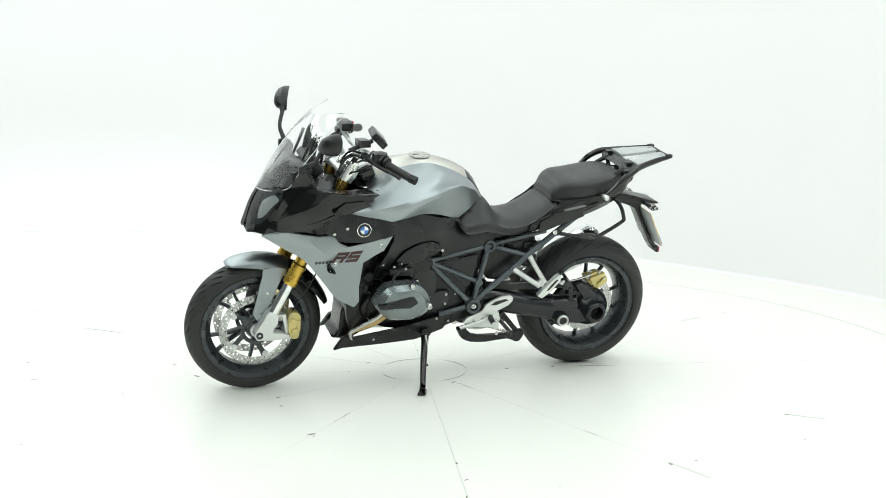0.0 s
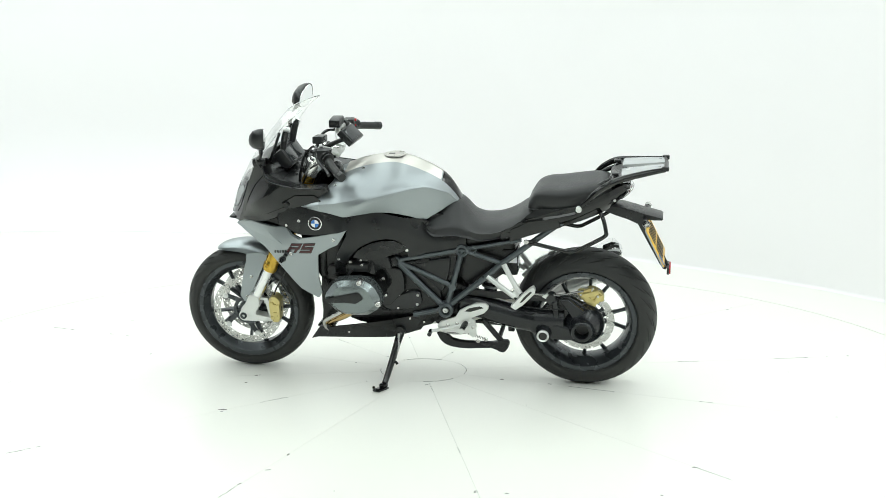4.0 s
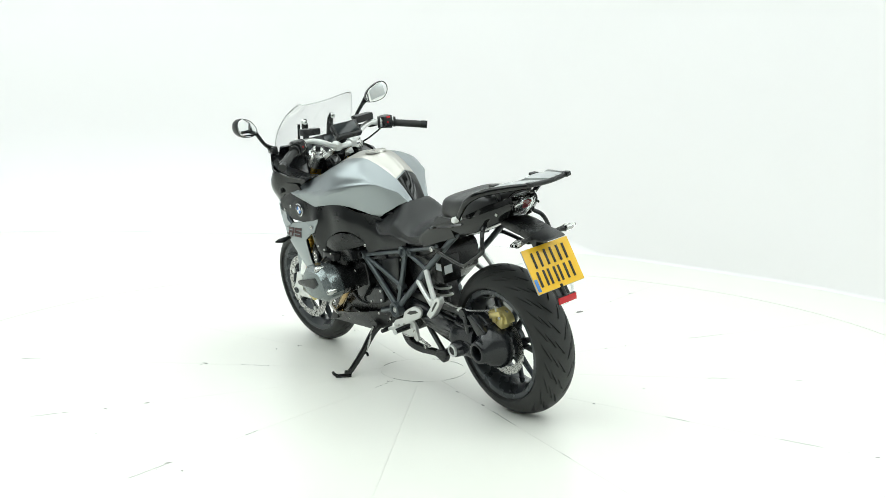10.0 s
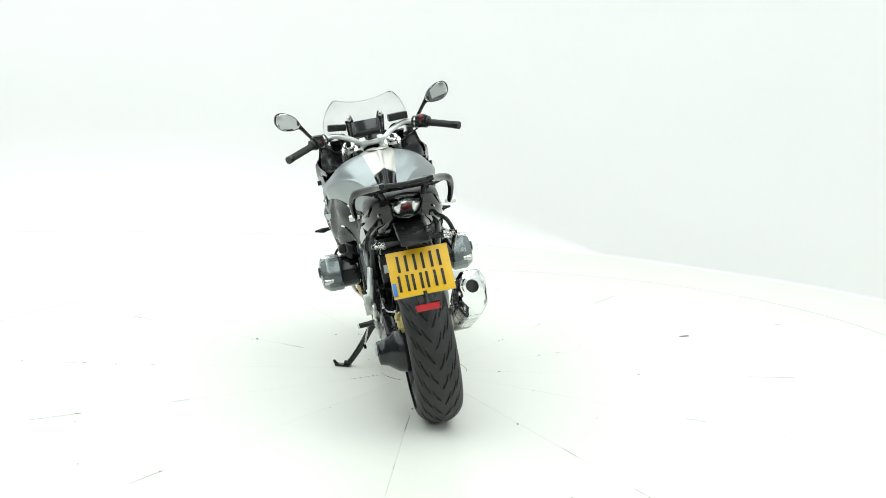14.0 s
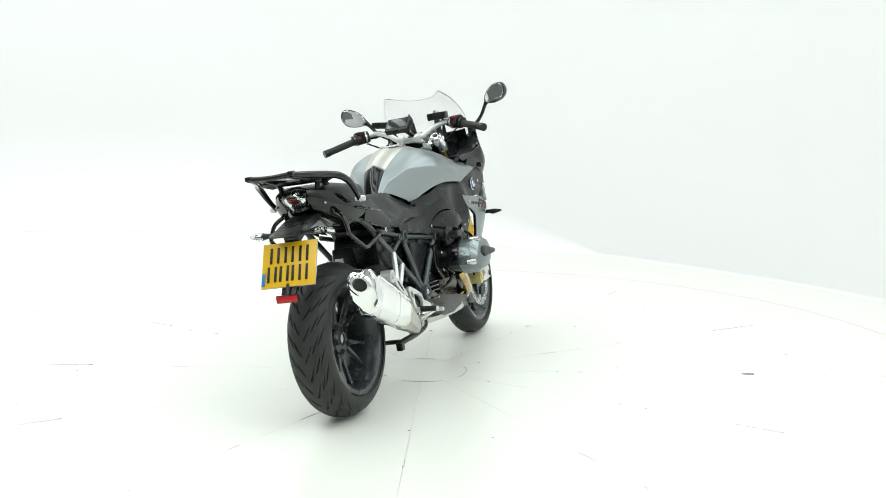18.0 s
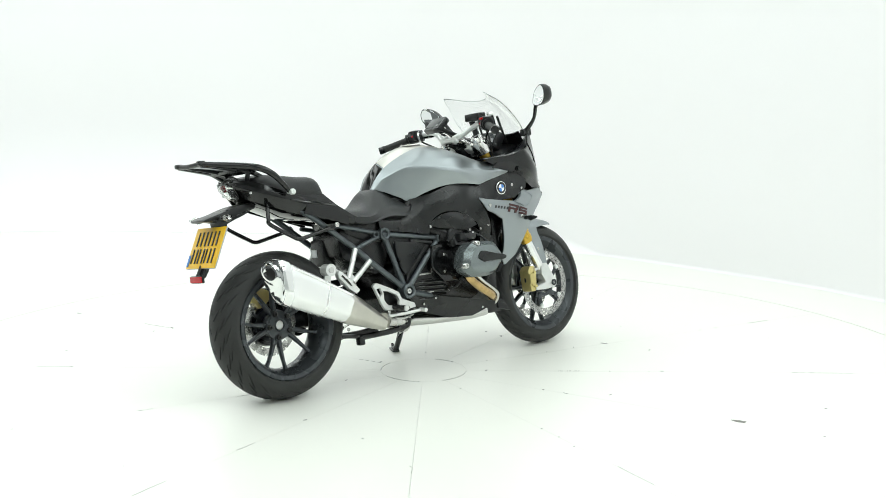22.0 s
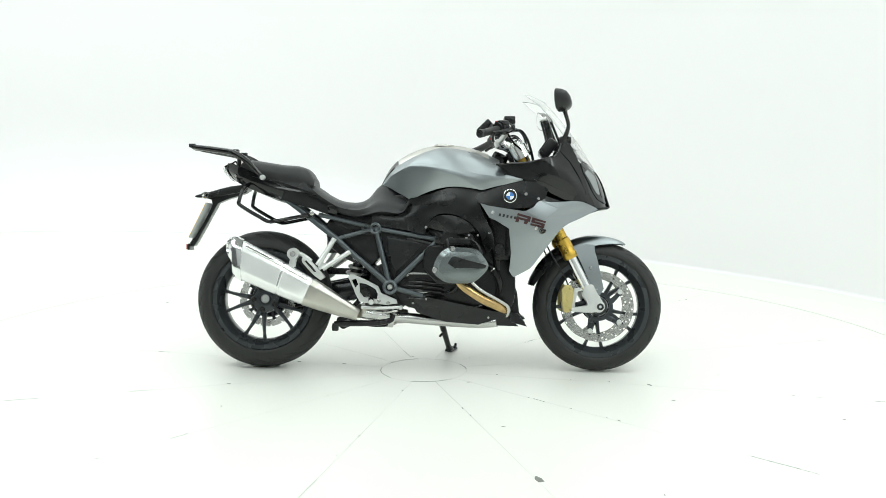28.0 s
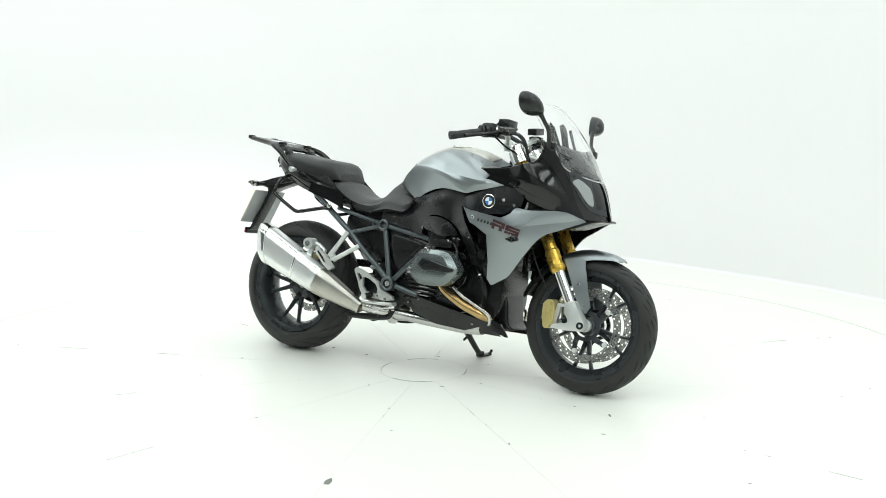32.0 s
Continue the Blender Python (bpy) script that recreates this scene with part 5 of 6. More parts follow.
        part("cable", tube([(1.10, .235 * s, 1.055), (1.13, .18 * s, 1.02), (1.17, .14 * s, .99), (1.21, .13 * s, .92)], .004, 8), MATT, bars, m=STEER)
    part("cable_guide", block((1.078, .075, .972), (.075, .05, .055), .018, Matrix.Rotation(radians(25), 4, "Y"), seg=4), GLOSS, bike, "gloss black cable guide", m=STEER)
    part("ignition_lock", rod((1.15, 0, 1.0), (1.138, 0, 1.022), .019, 18), MATT, bpy.data.objects["top_yoke"], m=STEER)
    part("yoke_nut", rod((1.175, 0, .985), (1.163, 0, 1.012), .016, 6), STEEL, bpy.data.objects["top_yoke"], m=STEER)


cockpit()


def badge(parent, c, side):
    x, y, z = c
    r = part("round_badge", lathe([(.0005, y * side - .003 * side), (.030, (y - .003) * side), (.030, (y + .003) * side), (.027, (y + .0042) * side), (.0265, (y + .003) * side), (.0005, (y + .003) * side)], 36, (x, 0, z), closed=False), CHROME, parent, "round blue and white badge")
    part("badge_ring", lathe([(.017, (y + .002) * side), (.0262, (y + .002) * side), (.0262, (y + .0042) * side), (.017, (y + .0042) * side)], 36, (x, 0, z)), INK, r)
    for k in range(4):
        bm = bmesh.new()
        f = [bm.verts.new((x, (y + .004) * side, z))] + [bm.verts.new((x + .0168 * math.cos(radians(90 * k + 7.5 * i)), (y + .004) * side, z + .0168 * math.sin(radians(90 * k + 7.5 * i)))) for i in range(13)]
        bm.faces.new(f)
        q = bmesh.ops.extrude_face_region(bm, geom=bm.faces[:])
        bmesh.ops.translate(bm, vec=(0, .0008 * side, 0), verts=[v for v in q["geom"] if isinstance(v, bmesh.types.BMVert)])
        part("badge_quarter", bm, WHITE if k % 2 else BLUE, r)


def graphics():
    covers = [o for o in bike.children if o.name.startswith("side_cover")]
    fairs = [o for o in bike.children if o.name.startswith("side_fairing")]
    for s, cov, fair in zip((1, -1), covers, fairs):
        badge(cov, (1.120, F_SIDE(1.12, .786), .786), s)
        # slanted strokes where the model mark stands, with a row of small bars beside it
        if s > 0:
            bl, tl, br, tr = (1.254, .653), (1.227, .694), (1.146, .652), (1.124, .697)
            small = (1.318, .640), (1.262, .650)
        else:
            bl, tl, br, tr = (1.145, .674), (1.155, .709), (1.268, .646), (1.277, .675)
            small = (1.070, .697), (1.140, .684)

        def stroke(u0, u1, v0, v1, material, out):
            q = []
            for u, v in ((u0, v0), (u1, v0), (u1, v1), (u0, v1)):
                q.append(tuple((bl[k] * (1 - u) + br[k] * u) * (1 - v) + (tl[k] * (1 - u) + tr[k] * u) * v for k in (0, 1)))
            part("decal_bar", panel(q, F_SILV, s, .0010, .02, out), material, fair)

        for o, marks in ((0, ((0, .46, .80, 1), (.08, .46, .40, .58), (.37, .46, .55, .82), (0, .09, 0, .62), (.30, .40, 0, .42))), (.53, ((0, .47, .80, 1), (0, .47, .40, .60), (0, .47, 0, .20), (0, .09, .55, .85), (.38, .47, .15, .45)))):
            for u0, u1, v0, v1 in marks:
                stroke(o + u0 - .012, o + u1 + .012, v0 - .05, v1 + .05, DECALK, .0012)
            for u0, u1, v0, v1 in marks:
                stroke(o + u0, o + u1, v0, v1, DECAL, .0022)
        for k in range(5):
            x, z = (small[0][n] + (small[1][n] - small[0][n]) * k / 4.2 for n in (0, 1))
            part("decal_bar", panel([(x, z), (x + (.009 if s < 0 else -.009), z - .001), (x + (.012 if s < 0 else -.013), z + .011), (x + (.003 if s < 0 else -.004), z + .012)], F_SILV, s, .001, .02, .0014), DECALK, fair)
        a = F_SILV(1.262, .636)
        i = part("front_indicator", tube([(1.262, (a - .01) * s, .636), (1.262, (a + .018) * s, .634), (1.260, (a + .04) * s, .632), (1.256, (a + .082) * s, .634)], [.010, .009, .013, .004], 12), MATT, bike, "slim black front indicator")
        part("indicator_lens", tube([(1.268, (a + .03) * s, .633), (1.268, (a + .05) * s, .633), (1.262, (a + .074) * s, .634)], [.009, .010, .004], 10), LENS, i)
        part("brass_clip", rod((1.245, (F_SIDE(1.245, .79) + .0) * s, .775), (1.245, (F_SIDE(1.245, .79) + .006) * s, .775), .006, 10), STEEL, cov)


graphics()


def vanes():
    """Raised inner edges of the side covers and the scooped fairing corner."""
    for s, cov in zip((1, -1), [o for o in bike.children if o.name.startswith("side_cover")]):
        part("seat_lip", tube([(x, (F_SIDE(x, z) + .001) * s, z) for x, z in ((.680, .778), (.660, .765), (.640, .735), (.61, .720), (.50, .715))], .002, 8), MATT, cov)
    for s, f in zip((1, -1), [o for o in bike.children if o.name.startswith("side_fairing")]):
        part("raised_corner", panel([(1.188, .716), (1.226, .735), (1.247, .765), (1.30, .756), (1.345, .735), (1.30, .705), (1.25, .69)], F_SILV, s, .010, .018, .008), SILVER, f, angle=60)


vanes()


def footrests():
    for s in (1, -1):
        y = .150
        if s < 0:
            out = [(.398, .423), (.408, .433), (.422, .433), (.480, .408), (.535, .380), (.548, .350), (.617, .321), (.622, .304), (.573, .297), (.453, .310), (.432, .345), (.426, .364)]
            for hole in ([(.431, .372), (.445, .386), (.435, .414), (.415, .407)], [(.452, .352), (.470, .330), (.530, .322), (.534, .345), (.522, .368), (.480, .390), (.450, .395)]):
                k = min(range(len(out)), key=lambda n: (Vector(out[n]) - Vector(hole[0])).length)
                near = min(range(len(hole)), key=lambda n: (Vector(hole[n]) - Vector(out[k])).length)
                turn = hole[near:] + hole[:near] + [hole[near]]
                area = sum(turn[n][0] * turn[(n + 1) % len(turn)][1] - turn[(n + 1) % len(turn)][0] * turn[n][1] for n in range(len(turn)))
                if area < 0:
                    turn.reverse()
                out = out[:k + 1] + turn + out[k:]
        else:
            out = [(.628, .301), (.612, .322), (.545, .346), (.528, .376), (.500, .393), (.457, .413), (.416, .416), (.400, .403), (.402, .388), (.42, .368), (.476, .343), (.462, .335), (.455, .300), (.492, .270), (.615, .274)]
        p = part("footrest_plate", solid(out, y * s, (y + .014) * s, .003 if s > 0 else 0, 2), ALU, bike, "bare aluminium footrest plate")
        if s > 0:
            # thin black sheet on the plate, painting a slot's shade
            part("slot_shade", solid([(.506, .374), (.483, .390), (.439, .400), (.420, .393), (.479, .373)], (y + .0135) * s, (y + .0148) * s), INK, p)
        part("peg", tube([(.50, (y + .01) * s, .318), (.505, (y + .03) * s, .316), (.51, (y + .085) * s, .312)], [.012, .013, .011], 12), MATT, p, "black rubber footpeg")
        part("peg_tip", rod((.51, (y + .083) * s, .312), (.51, (y + .09) * s, .311), .012, 12), ALU, p)
        run = [(.48, (y + .012) * s, .320), (.56, (y + .018) * s, .298), (.655, (y + .028) * s, .279)] if s > 0 else [(.46, (y + .02) * s, .285), (.55, (y + .024) * s, .283), (.64, (y + .03) * s, .288)]
        part("pedal", tube(run, [.008, .007, .007], 10), ALU, p, "bare aluminium foot pedal")
        tip = run[-1]
        part("pedal_tip", rod((tip[0], (y + .02) * s, tip[2]), (tip[0], (y + .062) * s, tip[2] - .002), .009, 12), MATT if s > 0 else ALU, p)
        if s > 0:
            part("shift_link", solid([(.480, .325), (.462, .322), (.456, .262), (.470, .250), (.490, .262), (.488, .300)], y - .004, y + .010, .003), ALU, p)
        for x, z in ((.58, .305), (.47, .30), (.54, .315)):
            bolt(p, (x, (y + .014) * s, z), .008, s)
        part("linkage", tube([(.62, .14 * s, .27), (.55, .15 * s, .262), (.48, .15 * s, .275)], .006, 8), STEEL, p)
        # pillion hanger
        h = part("pillion_hanger", tube([(.335, .150 * s, .592), (.300, .165 * s, .532), (.262, .178 * s, .472)], [.012, .011, .012], 12), ALU, bike, "bare aluminium pillion footrest hanger")
        part("arm", tube([(.405, .150 * s, .533), (.345, .165 * s, .494), (.285, .177 * s, .456)], [.012, .011, .012], 12), ALU, h)
        peg = part("folding_peg", solid([(.222, .503), (.203, .515), (.194, .500), (.198, .482), (.246, .430), (.280, .405), (.302, .420), (.256, .470)], .176 * s, .204 * s, .005, 2), ALU, h, "bare aluminium folding pillion peg")
        # the peg is uncut; its recess is only shade, drawn as a black sheet
        part("peg_slot_shade", solid([(.216, .494), (.208, .490), (.250, .444), (.262, .440), (.244, .466)], .2035 * s, .2048 * s), INK, peg)
        part("web", solid([(.262, .480), (.285, .490), (.300, .466), (.270, .448)], .168 * s, .182 * s, .003), ALU, h)
    m = part("silencer_mount", rod((.156, -.165, .522), (.156, -.212, .522), .026, 20), ALU, bike, "bare aluminium silencer mount")
    part("mount_rubber", rod((.156, -.16, .522), (.156, -.2155, .522), .013, 16), STEEL, m)
    part("mount_strap", solid([(.145, .525), (.175, .530), (.165, .465), (.13, .455)], -.185, -.175, .002), ALU, m)
    part("mount_arm", tube([(.156, -.18, .522), (.19, -.172, .520), (.235, -.175, .490)], .010, 10), ALU, m)


footrests()


def underside():
    c = part("centre_stand", solid(smooth2([(.640, .250), (.618, .208), (.575, .186), (.50, .180), (.40, .188), (.358, .170), (.336, .174), (.318, .205), (.326, .226), (.362, .222), (.40, .214), (.50, .212), (.57, .222), (.605, .262)], 2), .098, .124, .007, 3), MATT, bike, "black folded centre stand", angle=45)
    part("stand_link", solid([(.445, .312), (.424, .322), (.342, .224), (.362, .212)], .103, .118, .004), MATT, c)
    part("leg", tube([(.60, -.13, .255), (.585, -.13, .225), (.50, -.125, .212), (.36, -.115, .208), (.335, -.11, .205)], .013, 12), MATT, c)
    part("crossbar", rod((.372, .10, .205), (.372, -.12, .207), .010, 12), MATT, c)
    for s in (1, -1):
        coil = [(.505 - .085 * k / 48, (.132 + .005 * math.cos(k * 1.05)) * s, .262 - .030 * k / 48 + .005 * math.sin(k * 1.05)) for k in range(49)]
        part("stand_spring", tube(coil, .0024, 6, 1), STEEL, c, "bright coil spring")
    part("stand_foot", block((.338, -.112, .192), (.03, .03, .035), .006), MATT, c)
    for x, z in ((.51, .262), (.42, .232), (.455, .222)):
        bolt(c, (x, .130, z), .009, 1, STEEL)
    part("collector", tube([(.66, -.06, .24), (.58, -.07, .25), (.50, -.11, .265), (.45, -.15, .268)], [.03, .045, .04, .032], 16), TITAN, bike, "dull steel exhaust collector")
    part("exhaust_clamp", rod((.60, -.085, .24), (.575, -.09, .243), .05, 18), STEEL, bike)
    g = part("gearbox", solid(smooth2([(.50, .46), (.60, .50), (.66, .48), (.68, .34), (.62, .27), (.52, .28), (.48, .36)], 3), -.115, .10, .02), ENGINE, bike, "black gearbox casing")
    for k in range(4):
        part("rib", block((.70, -.137, .355 + .028 * k), (.11, .006, .008), .002), STEEL if k in (0, 3) else ENGINE, g)
    case = part("alternator_cover", solid(smooth2([(.700, .450), (.742, .452), (.80, .432), (.872, .398), (.872, .372), (.82, .358), (.712, .378), (.694, .41)], 2), .120, .152, .012, 3), CASTK, g, "black cast side cover")
    for x, z in ((.712, .435), (.715, .392), (.80, .372)):
        bolt(case, (x, .152, z), .006, 1, STEEL)
    for s in (1, -1):
        for k in range(5 if s < 0 else 0):
            part("sump_rib", tube([(.655, .128 * s, .402 - .019 * k), (.70, .143 * s, .402 - .019 * k), (.80, .143 * s, .396 - .019 * k), (.83, .130 * s, .394 - .019 * k)], .0058, 8), GLOSS, g)
        for x, z in ((.665, .43), (.83, .41), (.69, .305), (.83, .305), (.76, .445)):
            bolt(g, (x, .137 * s, z), .006, s)
        part("oil_line", tube([(.84, .145 * s, .35), (.88, .165 * s, .37), (.90, .18 * s, .41)], .007, 8), MATT, g)
        part("wiring_loom", tube([(.66, .12 * s, .60), (.72, .135 * s, .585), (.80, .15 * s, .57), (.86, .17 * s, .60)], .008, 8), MATT, g)
        part("coolant_hose", tube([(1.00, .12 * s, .50), (1.05, .15 * s, .46), (1.08, .15 * s, .40), (1.07, .12 * s, .34)], .014, 10), ENGINE, g)
        part("hose_clip", tube([(1.048, .149 * s, .462), (1.052, .150 * s, .457)], .0155, 12, 1), STEEL, g)
        part("throttle_cover", solid(smooth2([(.81, .575), (.82, .622), (.86, .640), (.93, .632), (.965, .600), (.955, .572), (.90, .562), (.81, .575)], 2)[:-1], .165 * s, .215 * s, .012, 3), MATT, g, "black throttle cover")
        bolt(g, (.94, .216 * s, .612), .006, s)
        bolt(g, (.945, .216 * s, .588), .006, s)
    part("subframe_cover", solid([(.29, .712), (.45, .70), (.66, .695), (.80, .69), (.80, .60), (.56, .598), (.43, .615), (.33, .66)], -.108, .108, .01), ENGINE, bike, "black subframe cover")
    # suspension strut
    sh = part("shock_absorber", rod((.47, .0, .60), (.40, .03, .40), .024, 16), ENGINE, bike, "black rear shock absorber")
    coil = [(.465 - .065 * k / 60 + .034 * math.cos(k * .65), .002 + .028 * k / 60 + .034 * math.sin(k * .65), .59 - .17 * k / 60) for k in range(61)]
    part("spring", tube(coil, .006, 8, 2), ALU, sh)
    part("hydraulic_adjuster", rod((.43, -.12, .51), (.43, -.14, .51), .014, 16), STEEL, sh)
    # black infill under the frame triangle
    for s in (1, -1):
        f = height([(.533, .609, .108), (.763, .56, .120), (.605, .43, .118), (.66, .52, .128)])
        p = part("frame_cover", panel([(.543, .632), (.60, .620), (.778, .588), (.762, .560), (.66, .462), (.607, .414), (.580, .44), (.553, .54)], f, s, .006, .03), MATT, bike, "black plastic frame infill cover")
        part("cover_facet", solid([(.568, .606), (.62, .598), (.748, .574), (.70, .525), (.640, .468), (.612, .444), (.590, .47), (.570, .55)], .116 * s, .136 * s, .011, 3), MATT, p)
        bolt(p, (.575, .112 * s + .003 * s, .592), .007, s)
        part("throttle_body", rod((.80, .15 * s, .60), (.86, .165 * s, .585), .034, 18), ENGINE, bike, "black throttle body")
        f = height([(.745, .655, .172), (.80, .700, .205), (.86, .702, .226), (.915, .682, .236), (.966, .635, .240), (.90, .618, .238), (.81, .632, .200), (.865, .664, .234), (.82, .668, .217), (.91, .652, .242)])
        scoop = part("intake_cover", panel(smooth2([(.968, .632), (.945, .662), (.912, .683), (.86, .700), (.80, .698), (.760, .672), (.745, .655), (.775, .640), (.81, .632), (.86, .622), (.906, .616)], 2), f, s, .006, .014), MATT, bike, "black air intake scoop", angle=50)
        # black strips laid over the closed scoop stand in for dark openings
        for x0, z0 in ((.815, .672), (.880, .668)):
            part("slit_shade", panel([(x0, z0), (x0 + .03, z0 + .012), (x0 + .036, z0 + .006), (x0 + .006, z0 - .008)], f, s, .001, .02, .0015), INK, scoop)
        part("plug_cable", tube([(.80, .14 * s, .64), (.88, .20 * s, .62), (.97, .25 * s, .58), (1.0, .28 * s, .53)], .006, 8), MATT, bike)
        part("hose", tube([(.98, .13 * s, .62), (1.02, .17 * s, .60), (1.06, .16 * s, .54), (1.07, .13 * s, .46)], .012, 10), MATT, bike)
        part("crash_bracket", solid([(1.075, .60), (1.10, .585), (1.10, .545), (1.075, .53), (1.06, .56)], .165 * s, .175 * s, .002), HEADGREY, bike)
        part("bobbin", rod((1.075, .16 * s, .555), (1.075, .205 * s, .555), .02, 16), MATT, bike)
        for k in range(3):
            bolt(bike, (.93 + .05 * k, .245 * s, .60 + .012 * k), .006, s)
    part("airbox", solid(smooth2([(.60, .66), (.64, .74), (.80, .80), (.98, .80), (1.12, .83), (1.20, .80), (1.16, .68), (1.05, .60), (.90, .60), (.70, .60)], 3), -.118, .118, .02), ENGINE, bike, "black airbox below the tank")
    part("tank_liner", solid([(.57, .70), (.57, .79), (.66, .80), (.75, .85), (.90, .88), (1.02, .85), (1.02, .76), (.62, .69)], -.100, .100, .01), ENGINE, bike, "black liner below the tank")
    part("duct", solid([(1.02, .70), (1.22, .72), (1.20, .62), (1.13, .50), (1.05, .50)], -.18, .18, .02), ENGINE, bike)
    for s in (1, -1):
        fl = part("radiator_grille", block((1.17, .10 * s, .58), (.012, .15, .17), .003, Matrix.Rotation(radians(12 * s), 4, "Z")), ENGINE, bike, "black radiator grille")
        for k in range(7):
            part("slat", block((1.178, .10 * s, .51 + .022 * k), (.006, .14, .005), .001, Matrix.Rotation(radians(12 * s), 4, "Z")), ENGINE, fl)
    part("front_spoiler", solid([(1.13, .42), (1.16, .36), (1.17, .26), (1.20, .235), (1.12, .225), (1.08, .30), (1.09, .40)], -.085, .085, .02, 4), ENGINE, bike, "black front spoiler below the engine")
    for s in (1, -1):
        part("spoiler_wing", solid([(1.12, .275), (1.165, .262), (1.205, .205), (1.13, .225)], .125 * s, .15 * s, .004), MATT, bike)


underside()


def tail_details():
    lamp = part("tail_light", patch([[(-.155, 0, .935), (-.155, .03, .934), (-.150, .048, .928)], [(-.190, 0, .915), (-.186, .03, .914), (-.172, .050, .910)], [(-.178, 0, .885), (-.174, .025, .885), (-.160, .042, .886)], [(-.150, 0, .860), (-.148, .018, .861), (-.140, .028, .865)]], 4, 4, .004, True), CHROME, bike, "tail light with a dark red core in a clear lens")
    part("red_core", patch([[(-.165, 0, .926), (-.165, .018, .925), (-.162, .03, .922)], [(-.1945, 0, .912), (-.191, .018, .911), (-.180, .031, .908)], [(-.184, 0, .888), (-.181, .016, .888), (-.172, .026, .890)]], 4, 4, .003, True), REDLENS, lamp)
    part("lens", patch([[(-.157, .015, .940), (-.158, .035, .938), (-.150, .058, .928)], [(-.200, .012, .917), (-.194, .035, .916), (-.172, .060, .908)], [(-.186, .01, .882), (-.180, .028, .882), (-.160, .050, .884)], [(-.153, .005, .852), (-.150, .018, .855), (-.138, .034, .862)]], 4, 4, .003, True), LENS, lamp, "clear outer lens")
    part("bezel", tube([(-.150, .060, .930), (-.172, .062, .908), (-.160, .052, .882), (-.136, .034, .858), (-.132, 0, .852), (-.136, -.034, .858), (-.160, -.052, .882), (-.172, -.062, .908), (-.150, -.060, .930), (-.145, 0, .945)], .0040, 8, 4, True), GLOSS, lamp)
    for s in (1, -1):
        rows = [[(-.17, .058 * s, .935), (-.17, .062 * s, .905), (-.135, .055 * s, .855)], [(-.10, .118 * s, .915), (-.10, .122 * s, .87), (-.085, .105 * s, .828)], [(.00, .150 * s, .872), (.0, .152 * s, .835), (.01, .130 * s, .79)], [(.12, .160 * s, .835), (.12, .160 * s, .795), (.12, .138 * s, .755)], [(.25, .162 * s, .79), (.25, .162 * s, .755), (.25, .145 * s, .722)], [(.345, .158 * s, .735), (.345, .158 * s, .715), (.345, .148 * s, .70)]]
        q = part("tail_panel", patch(rows, 4, 4, .004), SATINK, bike, "satin black tail side panel", angle=60)
        bolt(q, (-.125, .106 * s, .875), .006, s)
        part("seat_flank", panel([(.03, .862), (.10, .845), (.20, .842), (.26, .79), (.33, .74), (.30, .735), (.20, .80), (.10, .822)], height([(.03, .862, .155), (.20, .842, .150), (.33, .735, .160), (.10, .82, .162)]), s, .004, .03), MATT, q)
        side = [[(.112, .146 * s, .834), (.20, .148 * s, .805), (.292, .148 * s, .758)], [(.118, .157 * s, .832), (.20, .163 * s, .802), (.303, .168 * s, .752)], [(.108, .161 * s, .806), (.20, .167 * s, .775), (.306, .172 * s, .730)], [(.092, .156 * s, .766), (.20, .163 * s, .736), (.304, .168 * s, .700)]]
        shelf = [[(.238, .146 * s, .808), (.18, .138 * s, .834), (.11, .138 * s, .840), (.04, .142 * s, .846)], [(.252, .167 * s, .786), (.18, .169 * s, .799), (.11, .170 * s, .812), (.03, .166 * s, .830)]]
        part("tail_shelf", patch(shelf, 4, 4, .004), GLOSS, q, "gloss black shelf beside the seat", angle=50)
        part("seat_side_panel", patch(side, 1, 4, .005), SATINK, q, "gloss black angular panel below the seat", angle=25)
        bolt(q, (.235, .178 * s, .706), .011, s, STEEL)
        # luggage loop
        l = part("luggage_loop", tube([(-.062, .115 * s, .835), (-.082, .152 * s, .806), (-.094, .169 * s, .760), (-.086, .170 * s, .736), (.015, .170 * s, .677), (.038, .170 * s, .667), (.066, .170 * s, .667), (.16, .168 * s, .686), (.20, .163 * s, .693), (.225, .155 * s, .690)], .0085, 12), GLOSS, bike, "black steel luggage mounting loop")
        part("loop_plate", block((.215, .158 * s, .697), (.04, .012, .02), .003), MATT, l)
        # rear indicator
        i = part("rear_indicator", tube([(-.245, .03 * s, .785), (-.25, .07 * s, .783), (-.255, .112 * s, .783)], [.010, .008, .013], 12), MATT, bike, "rear indicator on a black stalk")
        part("lens", tube([(-.255, .110 * s, .783), (-.258, .13 * s, .784), (-.262, .162 * s, .787)], [.014, .016, .006], 14), LENS, i, "clear indicator lens")
        part("bulb", rod((-.257, .118 * s, .783), (-.26, .148 * s, .785), .007, 10), STEEL, i)
    part("reflector_stalk", tube([(-.325, 0, .60), (-.342, 0, .572), (-.350, 0, .553)], [.010, .008, .012], 10), MATT, bike)
    part("canister", block((.315, .06, .585), (.07, .10, .12), .015), ENGINE, bike, "black canister with a paper label")
    part("paper_label", block((.279, .078, .585), (.002, .04, .035), .0005), WHITE, bike)
    part("paper_label", block((.30, .1105, .60), (.035, .002, .03), .0005), WHITE, bike)


tail_details()


